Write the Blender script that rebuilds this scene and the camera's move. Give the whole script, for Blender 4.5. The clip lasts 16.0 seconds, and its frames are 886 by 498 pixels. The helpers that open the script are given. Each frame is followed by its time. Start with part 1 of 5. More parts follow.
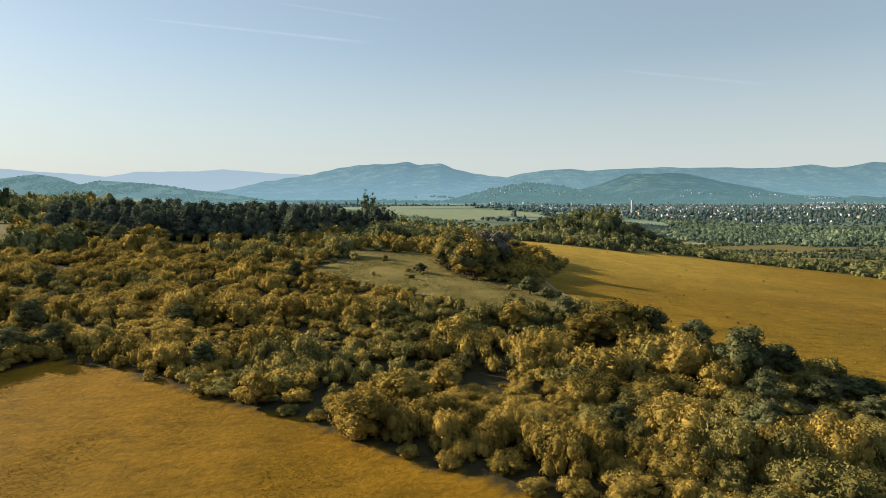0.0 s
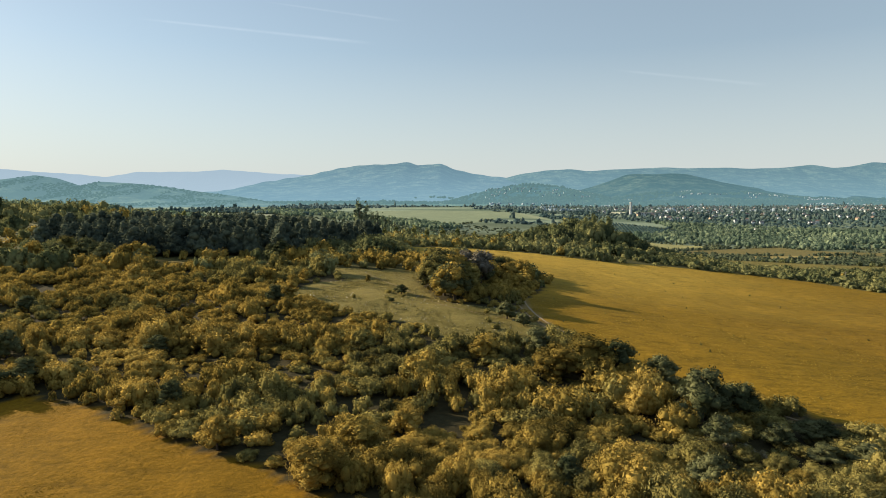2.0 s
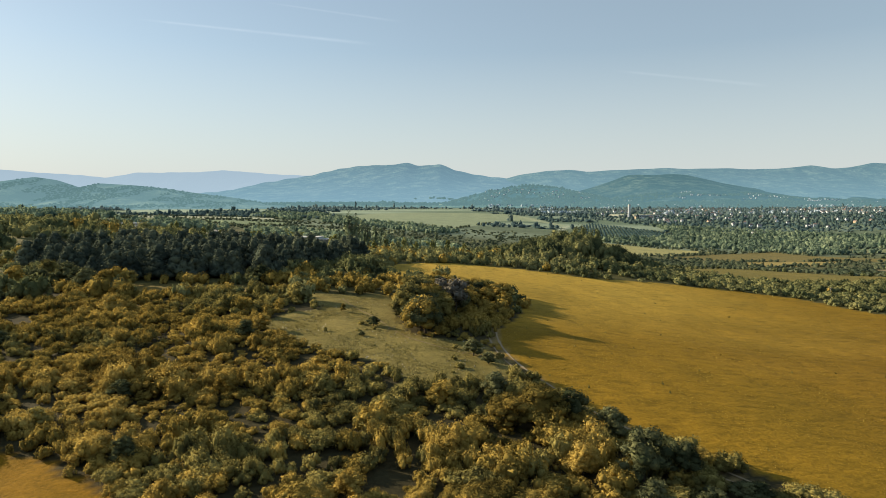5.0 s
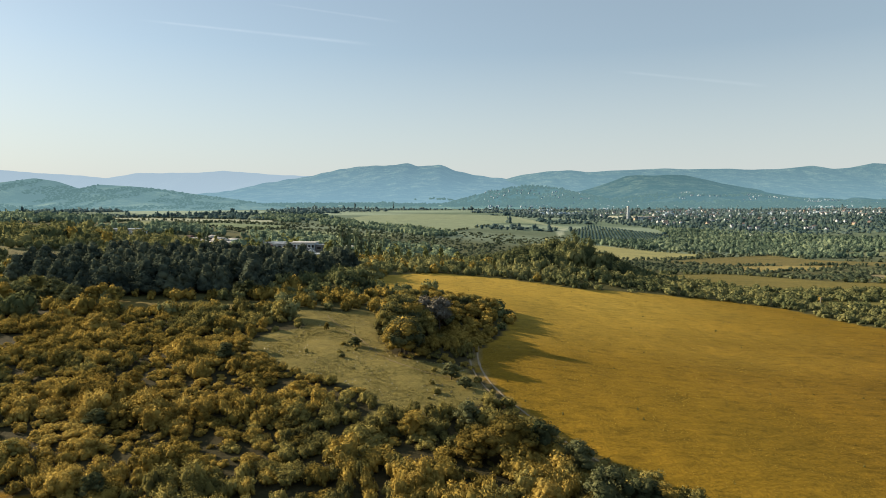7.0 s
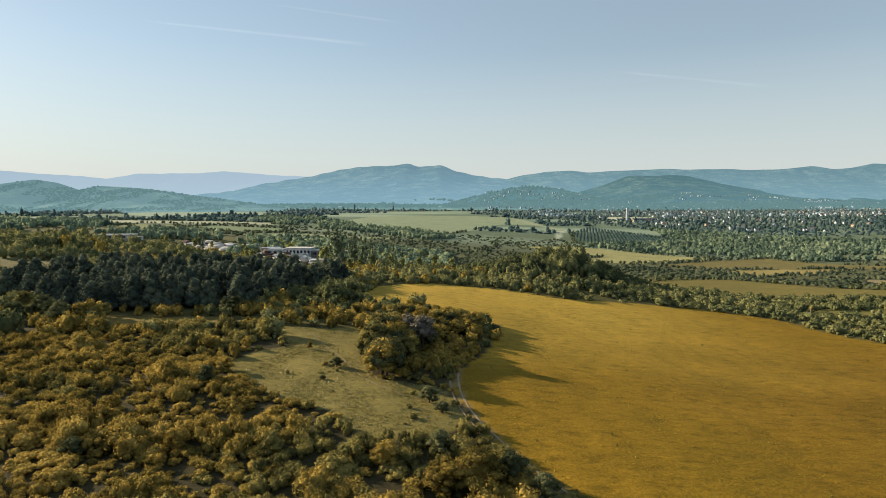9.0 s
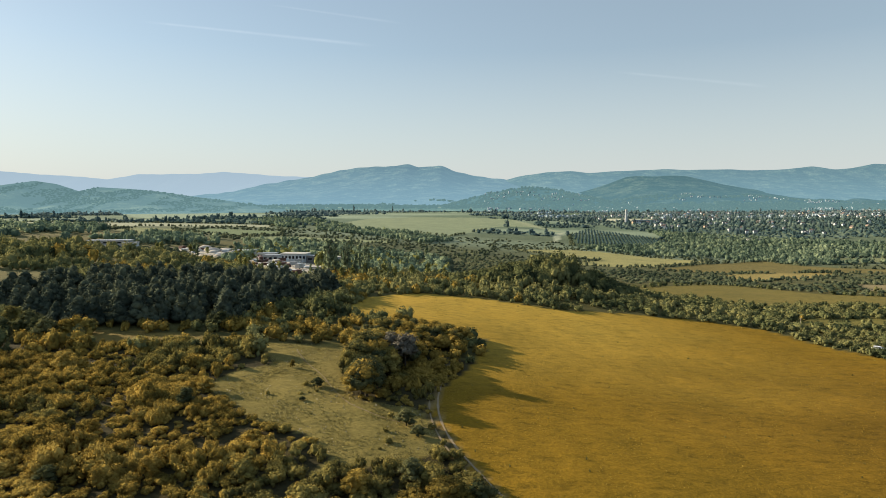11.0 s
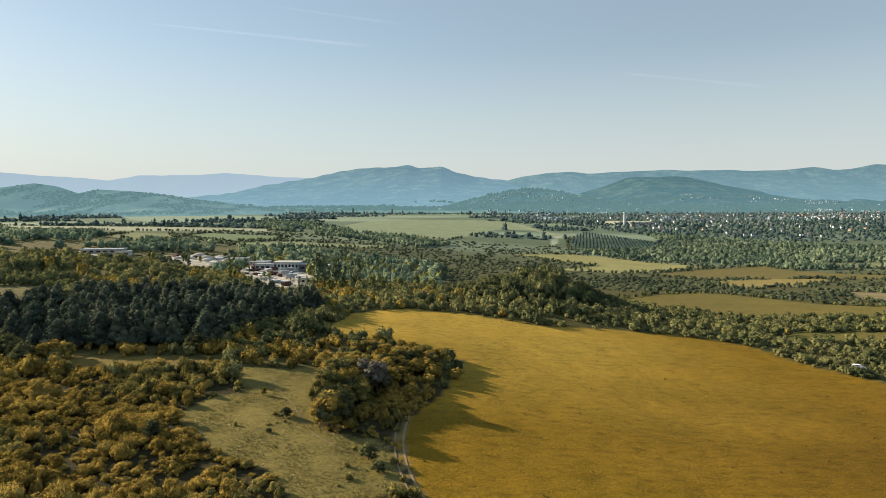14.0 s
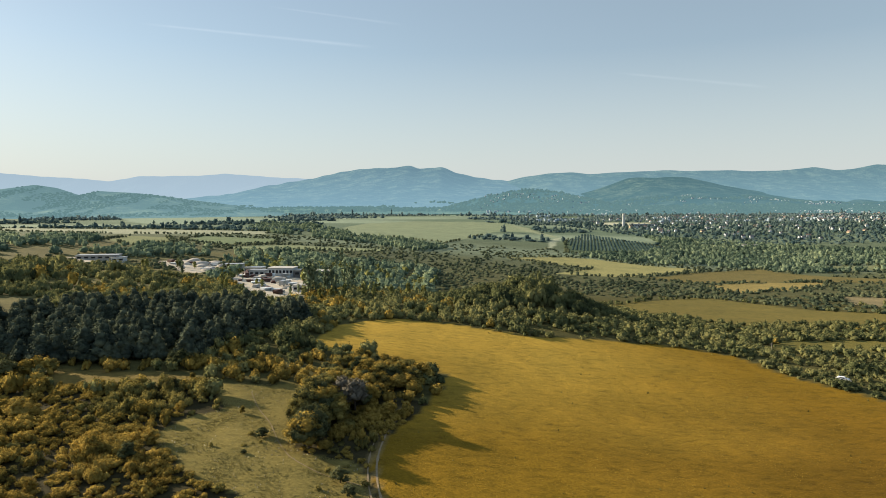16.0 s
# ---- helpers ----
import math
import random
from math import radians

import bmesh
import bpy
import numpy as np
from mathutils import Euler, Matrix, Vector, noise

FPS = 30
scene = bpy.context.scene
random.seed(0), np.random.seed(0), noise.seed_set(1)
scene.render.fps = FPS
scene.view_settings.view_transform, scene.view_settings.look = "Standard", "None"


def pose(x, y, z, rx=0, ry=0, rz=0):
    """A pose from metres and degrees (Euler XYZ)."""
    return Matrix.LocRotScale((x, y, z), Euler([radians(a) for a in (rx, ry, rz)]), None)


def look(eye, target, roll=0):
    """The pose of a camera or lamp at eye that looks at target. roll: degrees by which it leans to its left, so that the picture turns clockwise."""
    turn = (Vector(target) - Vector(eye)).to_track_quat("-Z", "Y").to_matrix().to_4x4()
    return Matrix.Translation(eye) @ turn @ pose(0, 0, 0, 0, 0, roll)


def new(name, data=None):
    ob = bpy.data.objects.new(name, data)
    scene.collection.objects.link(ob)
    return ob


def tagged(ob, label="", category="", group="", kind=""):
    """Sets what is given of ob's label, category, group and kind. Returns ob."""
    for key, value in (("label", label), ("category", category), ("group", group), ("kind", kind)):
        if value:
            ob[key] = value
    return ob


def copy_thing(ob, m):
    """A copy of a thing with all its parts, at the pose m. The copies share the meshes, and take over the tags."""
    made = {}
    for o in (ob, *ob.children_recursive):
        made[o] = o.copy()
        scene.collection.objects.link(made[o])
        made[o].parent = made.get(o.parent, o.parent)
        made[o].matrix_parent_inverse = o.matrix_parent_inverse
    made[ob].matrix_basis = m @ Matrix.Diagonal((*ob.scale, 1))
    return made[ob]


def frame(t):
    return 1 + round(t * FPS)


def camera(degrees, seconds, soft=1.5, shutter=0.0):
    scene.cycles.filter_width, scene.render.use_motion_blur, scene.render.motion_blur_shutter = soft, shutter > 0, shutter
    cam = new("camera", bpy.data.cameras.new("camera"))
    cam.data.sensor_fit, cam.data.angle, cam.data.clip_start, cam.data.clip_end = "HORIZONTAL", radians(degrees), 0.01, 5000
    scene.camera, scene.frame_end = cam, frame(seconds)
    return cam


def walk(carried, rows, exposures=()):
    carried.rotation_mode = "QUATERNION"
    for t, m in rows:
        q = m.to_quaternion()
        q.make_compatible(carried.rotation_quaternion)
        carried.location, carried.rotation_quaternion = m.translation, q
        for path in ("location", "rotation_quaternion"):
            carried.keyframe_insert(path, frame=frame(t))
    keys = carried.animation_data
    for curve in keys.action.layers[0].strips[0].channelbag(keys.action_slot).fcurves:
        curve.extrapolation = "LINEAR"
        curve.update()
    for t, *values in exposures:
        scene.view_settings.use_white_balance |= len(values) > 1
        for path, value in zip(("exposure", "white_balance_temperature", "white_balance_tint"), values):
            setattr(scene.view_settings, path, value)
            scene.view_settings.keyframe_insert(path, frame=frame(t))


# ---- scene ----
import functools

cam = camera(70.0, 16.0, 0.9)
PATH = [
    (0.0, (0.00, 0.00, 17.00), (0.00, 99.70, 9.25), -0.000),
    (1.0, (1.68, -0.19, 18.90), (1.66, 99.51, 11.14), 0.006),
    (2.0, (3.36, -0.37, 20.81), (3.31, 99.33, 13.03), 0.009),
    (3.0, (5.03, -0.54, 22.70), (4.95, 99.16, 14.92), 0.011),
    (4.0, (6.70, -0.70, 24.59), (6.59, 98.99, 16.79), 0.011),
    (5.0, (8.38, -0.86, 26.47), (8.22, 98.83, 18.67), 0.009),
    (6.0, (10.06, -1.02, 28.35), (9.86, 98.67, 20.53), 0.005),
    (7.0, (11.75, -1.18, 30.21), (11.51, 98.52, 22.40), -0.001),
    (8.0, (13.47, -1.33, 32.07), (13.17, 98.36, 24.25), -0.008),
    (9.0, (15.23, -1.49, 33.93), (14.87, 98.21, 26.11), -0.018),
    (10.0, (17.03, -1.64, 35.78), (16.61, 98.05, 27.96), -0.029),
    (11.0, (18.88, -1.80, 37.63), (18.41, 97.90, 29.81), -0.043),
    (12.0, (20.82, -1.95, 39.48), (20.27, 97.74, 31.67), -0.058),
    (13.0, (22.84, -2.11, 41.34), (22.22, 97.59, 33.53), -0.075),
    (14.0, (24.97, -2.27, 43.21), (24.28, 97.43, 35.41), -0.094),
    (15.0, (27.23, -2.43, 45.10), (26.45, 97.27, 37.30), -0.115),
    (16.0, (29.64, -2.59, 47.00), (28.78, 97.10, 39.21), -0.138),
]

walk(cam, [(t, look(eye, target, roll)) for t, eye, target, roll in PATH])

# ---------------------------------------------------------------- light
SUN_AZ, SUN_EL = 295.0, 19.5      # compass degrees clockwise from the view axis (+y), and height
scene.view_settings.exposure = 1.25
world = bpy.data.worlds.new("world")
scene.world = world
world.use_nodes = True
wt = world.node_tree
sky = wt.nodes.new("ShaderNodeTexSky")
sky.sky_type, sky.sun_disc = "NISHITA", False
sky.sun_elevation, sky.sun_rotation = radians(SUN_EL), radians(SUN_AZ)
sky.altitude, sky.air_density, sky.dust_density, sky.ozone_density = 200, 1.0, 0.4, 1.0
wt.nodes["Background"].inputs["Strength"].default_value = 0.069
haze = wt.nodes.new("ShaderNodeMix")      # thin high haze evens the sky out
haze.data_type = "RGBA"
haze.inputs["B"].default_value = (2.42, 2.88, 3.02, 1)
wt.links.new(sky.outputs["Color"], haze.inputs["A"])
way = wt.nodes.new("ShaderNodeTexCoord")
tall = wt.nodes.new("ShaderNodeSeparateXYZ")
wt.links.new(way.outputs["Generated"], tall.inputs[0])
zenith = wt.nodes.new("ShaderNodeMapRange")    # the haze thins out overhead
zenith.inputs["From Min"].default_value, zenith.inputs["From Max"].default_value = 0.28, 0.75
zenith.inputs["To Min"].default_value, zenith.inputs["To Max"].default_value = 0.50, 0.40
wt.links.new(tall.outputs["Z"], zenith.inputs["Value"])
wt.links.new(zenith.outputs[0], haze.inputs["Factor"])
dome = wt.nodes.new("ShaderNodeMix")      # clear blue scattered light high up
dome.data_type = "RGBA"
dome.inputs["B"].default_value = (2.60, 3.50, 4.80, 1)
overhead = wt.nodes.new("ShaderNodeMapRange")
overhead.inputs["From Min"].default_value, overhead.inputs["From Max"].default_value = 0.34, 0.80
overhead.inputs["To Min"].default_value, overhead.inputs["To Max"].default_value = 0.0, 0.66
wt.links.new(tall.outputs["Z"], overhead.inputs["Value"])
wt.links.new(overhead.outputs[0], dome.inputs["Factor"])
wt.links.new(haze.outputs["Result"], dome.inputs["A"])
low = wt.nodes.new("ShaderNodeMix")       # and whitens it towards the horizon
low.data_type = "RGBA"
low.inputs["B"].default_value = (3.84, 4.12, 4.18, 1)
near_horizon = wt.nodes.new("ShaderNodeMapRange")
near_horizon.inputs["From Min"].default_value, near_horizon.inputs["From Max"].default_value = 0.0, 0.22
near_horizon.inputs["To Min"].default_value, near_horizon.inputs["To Max"].default_value = 0.92, 0.0
wt.links.new(tall.outputs["Z"], near_horizon.inputs["Value"])
wt.links.new(near_horizon.outputs[0], low.inputs["Factor"])
wt.links.new(dome.outputs["Result"], low.inputs["A"])
wt.links.new(low.outputs["Result"], wt.nodes["Background"].inputs["Color"])

sun_data = bpy.data.lights.new("sun", "SUN")
sun_data.energy, sun_data.angle, sun_data.color = 5.0, radians(0.6), (1.0, 0.83, 0.60)
sun = new("sun", sun_data)
az, el = radians(SUN_AZ), radians(SUN_EL)
to_sun = Vector((math.sin(az) * math.cos(el), math.cos(az) * math.cos(el), math.sin(el)))
sun.matrix_world = look((0, 0, 0), -to_sun)
sun.location = to_sun * 600


# ---------------------------------------------------------------- materials
def node_tree(name):
    m = bpy.data.materials.new(name)
    m.use_nodes = True
    t = m.node_tree
    t.nodes.clear()
    out = t.nodes.new("ShaderNodeOutputMaterial")
    return m, t, out


def noise_node(t, vector, scale, detail=4.0, rough=0.6):
    n = t.nodes.new("ShaderNodeTexNoise")
    n.inputs["Scale"].default_value, n.inputs["Detail"].default_value, n.inputs["Roughness"].default_value = scale, detail, rough
    t.links.new(vector, n.inputs["Vector"])
    return n.outputs["Fac"]


def ramp(t, fac, stops):
    r = t.nodes.new("ShaderNodeValToRGB")
    while len(r.color_ramp.elements) < len(stops):
        r.color_ramp.elements.new(0.5)
    for e, (p, c) in zip(r.color_ramp.elements, stops):
        e.position, e.color = p, (*c, 1)
    t.links.new(fac, r.inputs["Fac"])
    return r.outputs["Color"]


def mix(t, fac, a, b, how="MIX"):
    n = t.nodes.new("ShaderNodeMix")
    n.data_type, n.blend_type = "RGBA", how
    for s, v in ((n.inputs["Factor"], fac), (n.inputs["A"], a), (n.inputs["B"], b)):
        if hasattr(v, "is_linked"):
            t.links.new(v, s)
        else:
            s.default_value = (*v, 1) if isinstance(v, tuple) else v
    return n.outputs["Result"]


def principled(t, out, color, rough=0.9, metal=0.0, normal=None, spec=0.2):
    p = t.nodes.new("ShaderNodeBsdfPrincipled")
    p.inputs["Roughness"].default_value, p.inputs["Metallic"].default_value = rough, metal
    p.inputs["Specular IOR Level"].default_value = spec
    if hasattr(color, "is_linked"):
        t.links.new(color, p.inputs["Base Color"])
    else:
        p.inputs["Base Color"].default_value = (*color, 1)
    if normal:
        t.links.new(normal, p.inputs["Normal"])
    t.links.new(p.outputs[0], out.inputs["Surface"])
    return p


def bump(t, height, strength, distance):
    b = t.nodes.new("ShaderNodeBump")
    b.inputs["Strength"].default_value, b.inputs["Distance"].default_value = strength, distance
    t.links.new(height, b.inputs["Height"])
    return b.outputs["Normal"]


def leaf_material(name, dark, mid, bright, patch=0.12, through_leaf=0.12):
    """Foliage: hue drifts from plant to plant and from leaf clump to leaf clump."""
    m, t, out = node_tree(name)
    geo = t.nodes.new("ShaderNodeNewGeometry")
    info = t.nodes.new("ShaderNodeObjectInfo")
    big = noise_node(t, geo.outputs["Position"], patch, 3.0, 0.6)
    add = t.nodes.new("ShaderNodeMath")
    add.operation = "MULTIPLY_ADD"
    t.links.new(geo.outputs["Random Per Island"], add.inputs[0])
    add.inputs[1].default_value = 0.13
    plant_drift = t.nodes.new("ShaderNodeMath")
    plant_drift.operation = "MULTIPLY_ADD"
    t.links.new(noise_node(t, geo.outputs["Position"], patch * 4, 2.0, 0.5), plant_drift.inputs[0])
    plant_drift.inputs[1].default_value = 0.45
    t.links.new(big, plant_drift.inputs[2])
    shift = t.nodes.new("ShaderNodeMath")
    shift.operation = "SUBTRACT"
    t.links.new(plant_drift.outputs[0], shift.inputs[0])
    shift.inputs[1].default_value = 0.225
    t.links.new(shift.outputs[0], add.inputs[2])
    add2 = t.nodes.new("ShaderNodeMath")
    add2.operation = "MULTIPLY_ADD"
    t.links.new(info.outputs["Random"], add2.inputs[0])
    add2.inputs[1].default_value = 0.16
    t.links.new(add.outputs[0], add2.inputs[2])
    col = ramp(t, add2.outputs[0], [(0.40, dark), (0.60, mid), (0.84, bright)])
    d = t.nodes.new("ShaderNodeBsdfDiffuse")
    s = t.nodes.new("ShaderNodeBsdfTranslucent")
    x = t.nodes.new("ShaderNodeMixShader")
    x.inputs[0].default_value = through_leaf
    t.links.new(col, d.inputs["Color"])
    t.links.new(col, s.inputs["Color"])
    t.links.new(d.outputs[0], x.inputs[1])
    t.links.new(s.outputs[0], x.inputs[2])
    t.links.new(x.outputs[0], out.inputs["Surface"])
    return m


def plain_material(name, color, rough=0.85, grain=3.0, amount=0.25, metal=0.0):
    """Paint, plaster, tile or wood with stains at two scales."""
    m, t, out = node_tree(name)
    geo = t.nodes.new("ShaderNodeNewGeometry")
    info = t.nodes.new("ShaderNodeObjectInfo")
    a = noise_node(t, geo.outputs["Position"], grain, 5.0)
    b = noise_node(t, geo.outputs["Position"], grain * 0.13, 2.0)
    lo, hi = tuple(c * (1 - amount) for c in color), tuple(min(1, c * (1 + amount)) for c in color)
    c1 = ramp(t, a, [(0.3, lo), (0.7, hi)])
    c2 = mix(t, b, c1, tuple(c * (1 - amount * 0.6) for c in color))
    c3 = mix(t, info.outputs["Random"], c2, tuple(c * 0.72 for c in color))
    principled(t, out, c3, rough, metal, bump(t, a, 0.3, 0.02))
    return m


M_SCRUB = leaf_material("scrub_foliage", (0.063, 0.053, 0.015), (0.197, 0.147, 0.036), (0.372, 0.265, 0.063), 0.12, 0.22)
M_GREEN = leaf_material("green_foliage", (0.046, 0.046, 0.020), (0.146, 0.129, 0.041), (0.285, 0.237, 0.072), 0.12, 0.22)
M_COPSE = leaf_material("dark_tree_foliage", (0.020, 0.028, 0.015), (0.055, 0.063, 0.030), (0.136, 0.139, 0.064), 0.12, 0.18)
M_GOLD = leaf_material("turning_foliage", (0.095, 0.073, 0.019), (0.239, 0.167, 0.039), (0.392, 0.290, 0.076), 0.12, 0.22)
M_PINE = leaf_material("pine_needles", (0.026, 0.037, 0.030), (0.052, 0.067, 0.050), (0.112, 0.129, 0.084), 0.2, 0.2)
M_WOOD = leaf_material("thicket_foliage", (0.043, 0.055, 0.028), (0.105, 0.118, 0.051), (0.214, 0.207, 0.083), 0.05, 0.25)
M_POPLAR = leaf_material("poplar_leaves", (0.058, 0.082, 0.053), (0.128, 0.166, 0.100), (0.256, 0.299, 0.168), 0.12, 0.15)
M_YELLOW = leaf_material("yellow_green_leaves", (0.089, 0.093, 0.030), (0.163, 0.168, 0.053), (0.272, 0.277, 0.102))
# valley scrub, a bluer green that carries some haze in its colour
M_VALLEY = leaf_material("low_scrub_foliage", (0.039, 0.056, 0.037), (0.079, 0.100, 0.060), (0.147, 0.163, 0.091), 0.02, 0.35)
M_PALE = leaf_material("pale_dry_foliage", (0.080, 0.068, 0.028), (0.160, 0.136, 0.068), (0.480, 0.448, 0.336))
M_DRY = leaf_material("pale_dry_grass", (0.111, 0.090, 0.025), (0.184, 0.153, 0.046), (0.294, 0.252, 0.095), 0.1, 0.05)
M_GREY = leaf_material("bare_grey_twigs", (0.080, 0.076, 0.062), (0.110, 0.104, 0.084), (0.150, 0.140, 0.112), 0.3)
# valley and town trees: paler, bluer leaf colours stand in for haze
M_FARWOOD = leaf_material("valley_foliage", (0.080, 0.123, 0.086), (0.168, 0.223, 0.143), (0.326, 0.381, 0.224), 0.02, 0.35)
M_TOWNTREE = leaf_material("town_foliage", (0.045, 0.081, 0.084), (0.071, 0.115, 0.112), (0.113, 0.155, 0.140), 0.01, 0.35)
M_TOWNFAR = leaf_material("hazed_town_foliage", (0.075, 0.119, 0.123), (0.113, 0.167, 0.167), (0.161, 0.213, 0.202), 0.01, 0.35)
M_STRAW = leaf_material("dry_grass", (0.188, 0.122, 0.020), (0.259, 0.171, 0.028), (0.331, 0.229, 0.046), 0.08, 0.05)
M_BARK = plain_material("bark", (0.072, 0.056, 0.040), 0.95, 9.0, 0.4)
M_WALL = plain_material("white_render", (0.52, 0.56, 0.58), 0.9, 0.6, 0.12)
M_WALL2 = plain_material("ochre_render", (0.440, 0.360, 0.248), 0.9, 0.6, 0.12)
M_TILE = plain_material("clay_tiles", (0.175, 0.138, 0.122), 0.85, 2.0, 0.3)
M_SLATE = plain_material("grey_tiles", (0.190, 0.185, 0.185), 0.8, 2.0, 0.3)
M_CONCRETE = plain_material("concrete", (0.440, 0.432, 0.400), 0.85, 0.5, 0.12)
M_GLASS = plain_material("dark_glass", (0.024, 0.028, 0.032), 0.15, 0.5, 0.2)
M_METAL = plain_material("sheet_metal", (0.440, 0.456, 0.464), 0.45, 0.7, 0.15, 0.6)
M_RUST = plain_material("red_paint", (0.105, 0.058, 0.048), 0.6, 0.7, 0.2)
M_GRAVEL = plain_material("pale_gravel", (0.448, 0.408, 0.344), 0.95, 0.5, 0.2)
# white walls of the far suburb, coloured blue-grey to paint in haze
M_HAZE_WALL = plain_material("haze_tinted_walls", (0.34, 0.42, 0.47), 0.9, 0.02, 0.4)
M_POLE = plain_material("weathered_wood", (0.300, 0.265, 0.205), 0.9, 6.0, 0.2)
M_STALK = leaf_material("rusty_meadow_grass", (0.110, 0.065, 0.007), (0.147, 0.090, 0.011), (0.194, 0.124, 0.017), 0.08, 0.05)


def ground_material():
    m, t, out = node_tree("land")
    geo = t.nodes.new("ShaderNodeNewGeometry")
    pos = geo.outputs["Position"]
    cov = t.nodes.new("ShaderNodeVertexColor")
    cov.layer_name = "cover"
    squash = t.nodes.new("ShaderNodeMapping")
    squash.inputs["Scale"].default_value = (0.55, 1.0, 1.0)
    t.links.new(pos, squash.inputs["Vector"])
    fine = noise_node(t, pos, 2.2, 6.0, 0.7)
    tuft = noise_node(t, squash.outputs[0], 0.55, 5.0, 0.65)
    wide = noise_node(t, pos, 0.045, 4.0, 0.6)
    c = mix(t, 1.0, cov.outputs["Color"], ramp(t, fine, [(0.30, (0.70, 0.70, 0.69)), (0.70, (1.22, 1.21, 1.19))]), "MULTIPLY")
    c = mix(t, 1.0, c, ramp(t, tuft, [(0.30, (0.64, 0.66, 0.68)), (0.46, (0.95, 0.96, 0.96)), (0.72, (1.16, 1.13, 1.10))]), "MULTIPLY")
    c = mix(t, 1.0, c, ramp(t, wide, [(0.30, (0.84, 0.86, 0.86)), (0.70, (1.14, 1.10, 1.04))]), "MULTIPLY")
    sward = t.nodes.new("ShaderNodeMath")
    sward.operation = "MULTIPLY_ADD"
    t.links.new(tuft, sward.inputs[0])
    sward.inputs[1].default_value = 2.5
    t.links.new(fine, sward.inputs[2])
    principled(t, out, c, 1.0, 0.0, bump(t, sward.outputs[0], 0.6, 0.14), 0.05)
    return m


M_LAND = ground_material()


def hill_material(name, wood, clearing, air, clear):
    """Distant wooded slopes; haze is painted on as a glow of colour air, and clear is the slope's own share."""
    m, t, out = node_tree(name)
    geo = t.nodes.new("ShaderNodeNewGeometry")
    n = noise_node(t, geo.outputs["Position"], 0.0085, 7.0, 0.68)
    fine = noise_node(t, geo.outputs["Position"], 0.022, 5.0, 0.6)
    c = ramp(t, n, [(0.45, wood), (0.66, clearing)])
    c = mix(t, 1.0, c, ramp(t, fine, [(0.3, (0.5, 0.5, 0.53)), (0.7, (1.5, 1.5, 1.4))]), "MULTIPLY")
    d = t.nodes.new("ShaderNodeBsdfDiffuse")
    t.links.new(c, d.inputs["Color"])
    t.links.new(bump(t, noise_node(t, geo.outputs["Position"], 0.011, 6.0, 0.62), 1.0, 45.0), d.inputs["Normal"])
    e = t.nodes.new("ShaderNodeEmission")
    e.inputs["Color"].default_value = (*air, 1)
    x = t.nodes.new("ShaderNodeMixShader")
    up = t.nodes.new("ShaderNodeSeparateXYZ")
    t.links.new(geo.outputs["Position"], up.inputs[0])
    thin = t.nodes.new("ShaderNodeMapRange")      # the painted haze is thickest low down
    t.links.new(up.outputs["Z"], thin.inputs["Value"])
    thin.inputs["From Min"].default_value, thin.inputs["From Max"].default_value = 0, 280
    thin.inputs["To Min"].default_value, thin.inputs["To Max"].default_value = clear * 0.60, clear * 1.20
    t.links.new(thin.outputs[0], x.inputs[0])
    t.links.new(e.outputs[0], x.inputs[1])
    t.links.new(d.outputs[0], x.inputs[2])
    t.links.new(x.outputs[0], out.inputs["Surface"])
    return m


# ---------------------------------------------------------------- the lie of the land
KNOLLS = [  # x, y, radius, height
          (-40, 40, 45, -2.1),
          (20, 40, 45, 0.3),
          (-35, 100, 45, 0.1),
          (10, 95, 40, 3.7),
          (55, 95, 45, -1.1),
          (-80, 150, 55, 0.6),
          (-20, 160, 45, 3.0),
          (35, 160, 45, -1.2),
          (90, 170, 60, -2.3),
          (-20, 215, 50, 0.8),
          (60, 230, 60, 5.7),
          (67, 282, 28, 5.9),
          (150, 230, 80, -3.8),
          (-160, 260, 110, 15.1),
          (-60, 330, 90, -3.4),
          (60, 350, 100, 0.4),
          (200, 380, 130, -2.9),
          (-330, 470, 110, 10.8),
          (-420, 620, 180, 8.2),
          (-120, 520, 150, -2.5),
          (100, 620, 200, -5.5),
          (350, 600, 220, -13.8),
          (600, 800, 330, -19.6),
          (150, 1000, 300, -7.3),
          (-300, 1000, 350, 1.1),
          (450, 1300, 350, -4.5),
          (850, 1400, 400, -5.0),
          (-50, 1450, 350, -0.8)]
_k = np.array(KNOLLS, float)


def ground_z(x, y):
    """Height of the land: a sum of broad knolls and hollows."""
    x, y = np.asarray(x, float), np.asarray(y, float)
    z = np.zeros(np.broadcast(x, y).shape)
    for kx, ky, s, h in _k:
        z = z + h * np.exp(-((x - kx) ** 2 + (y - ky) ** 2) / (2 * s * s))
    return z


def wobble(x, y, s, seed=0):
    """Cheap smooth pseudo-noise from -1 to 1 with features about s metres wide."""
    r = np.random.RandomState(seed)
    v = 0
    for _ in range(5):
        a, f, p = r.uniform(0, 6.283), r.uniform(0.7, 1.7) * 3.1 / s, r.uniform(0, 6.283)
        v = v + np.sin((x * np.cos(a) + y * np.sin(a)) * f + p)
    return v / 3.2


def inside(poly, x, y):
    x, y = np.asarray(x, float), np.asarray(y, float)
    hit = np.zeros(np.broadcast(x, y).shape, bool)
    for (x0, y0), (x1, y1) in zip(poly, poly[1:] + poly[:1]):
        cross = (y0 > y) != (y1 > y)
        hit ^= cross & (x < (x1 - x0) * (y - y0) / (y1 - y0 + 1e-9) + x0)
    return hit


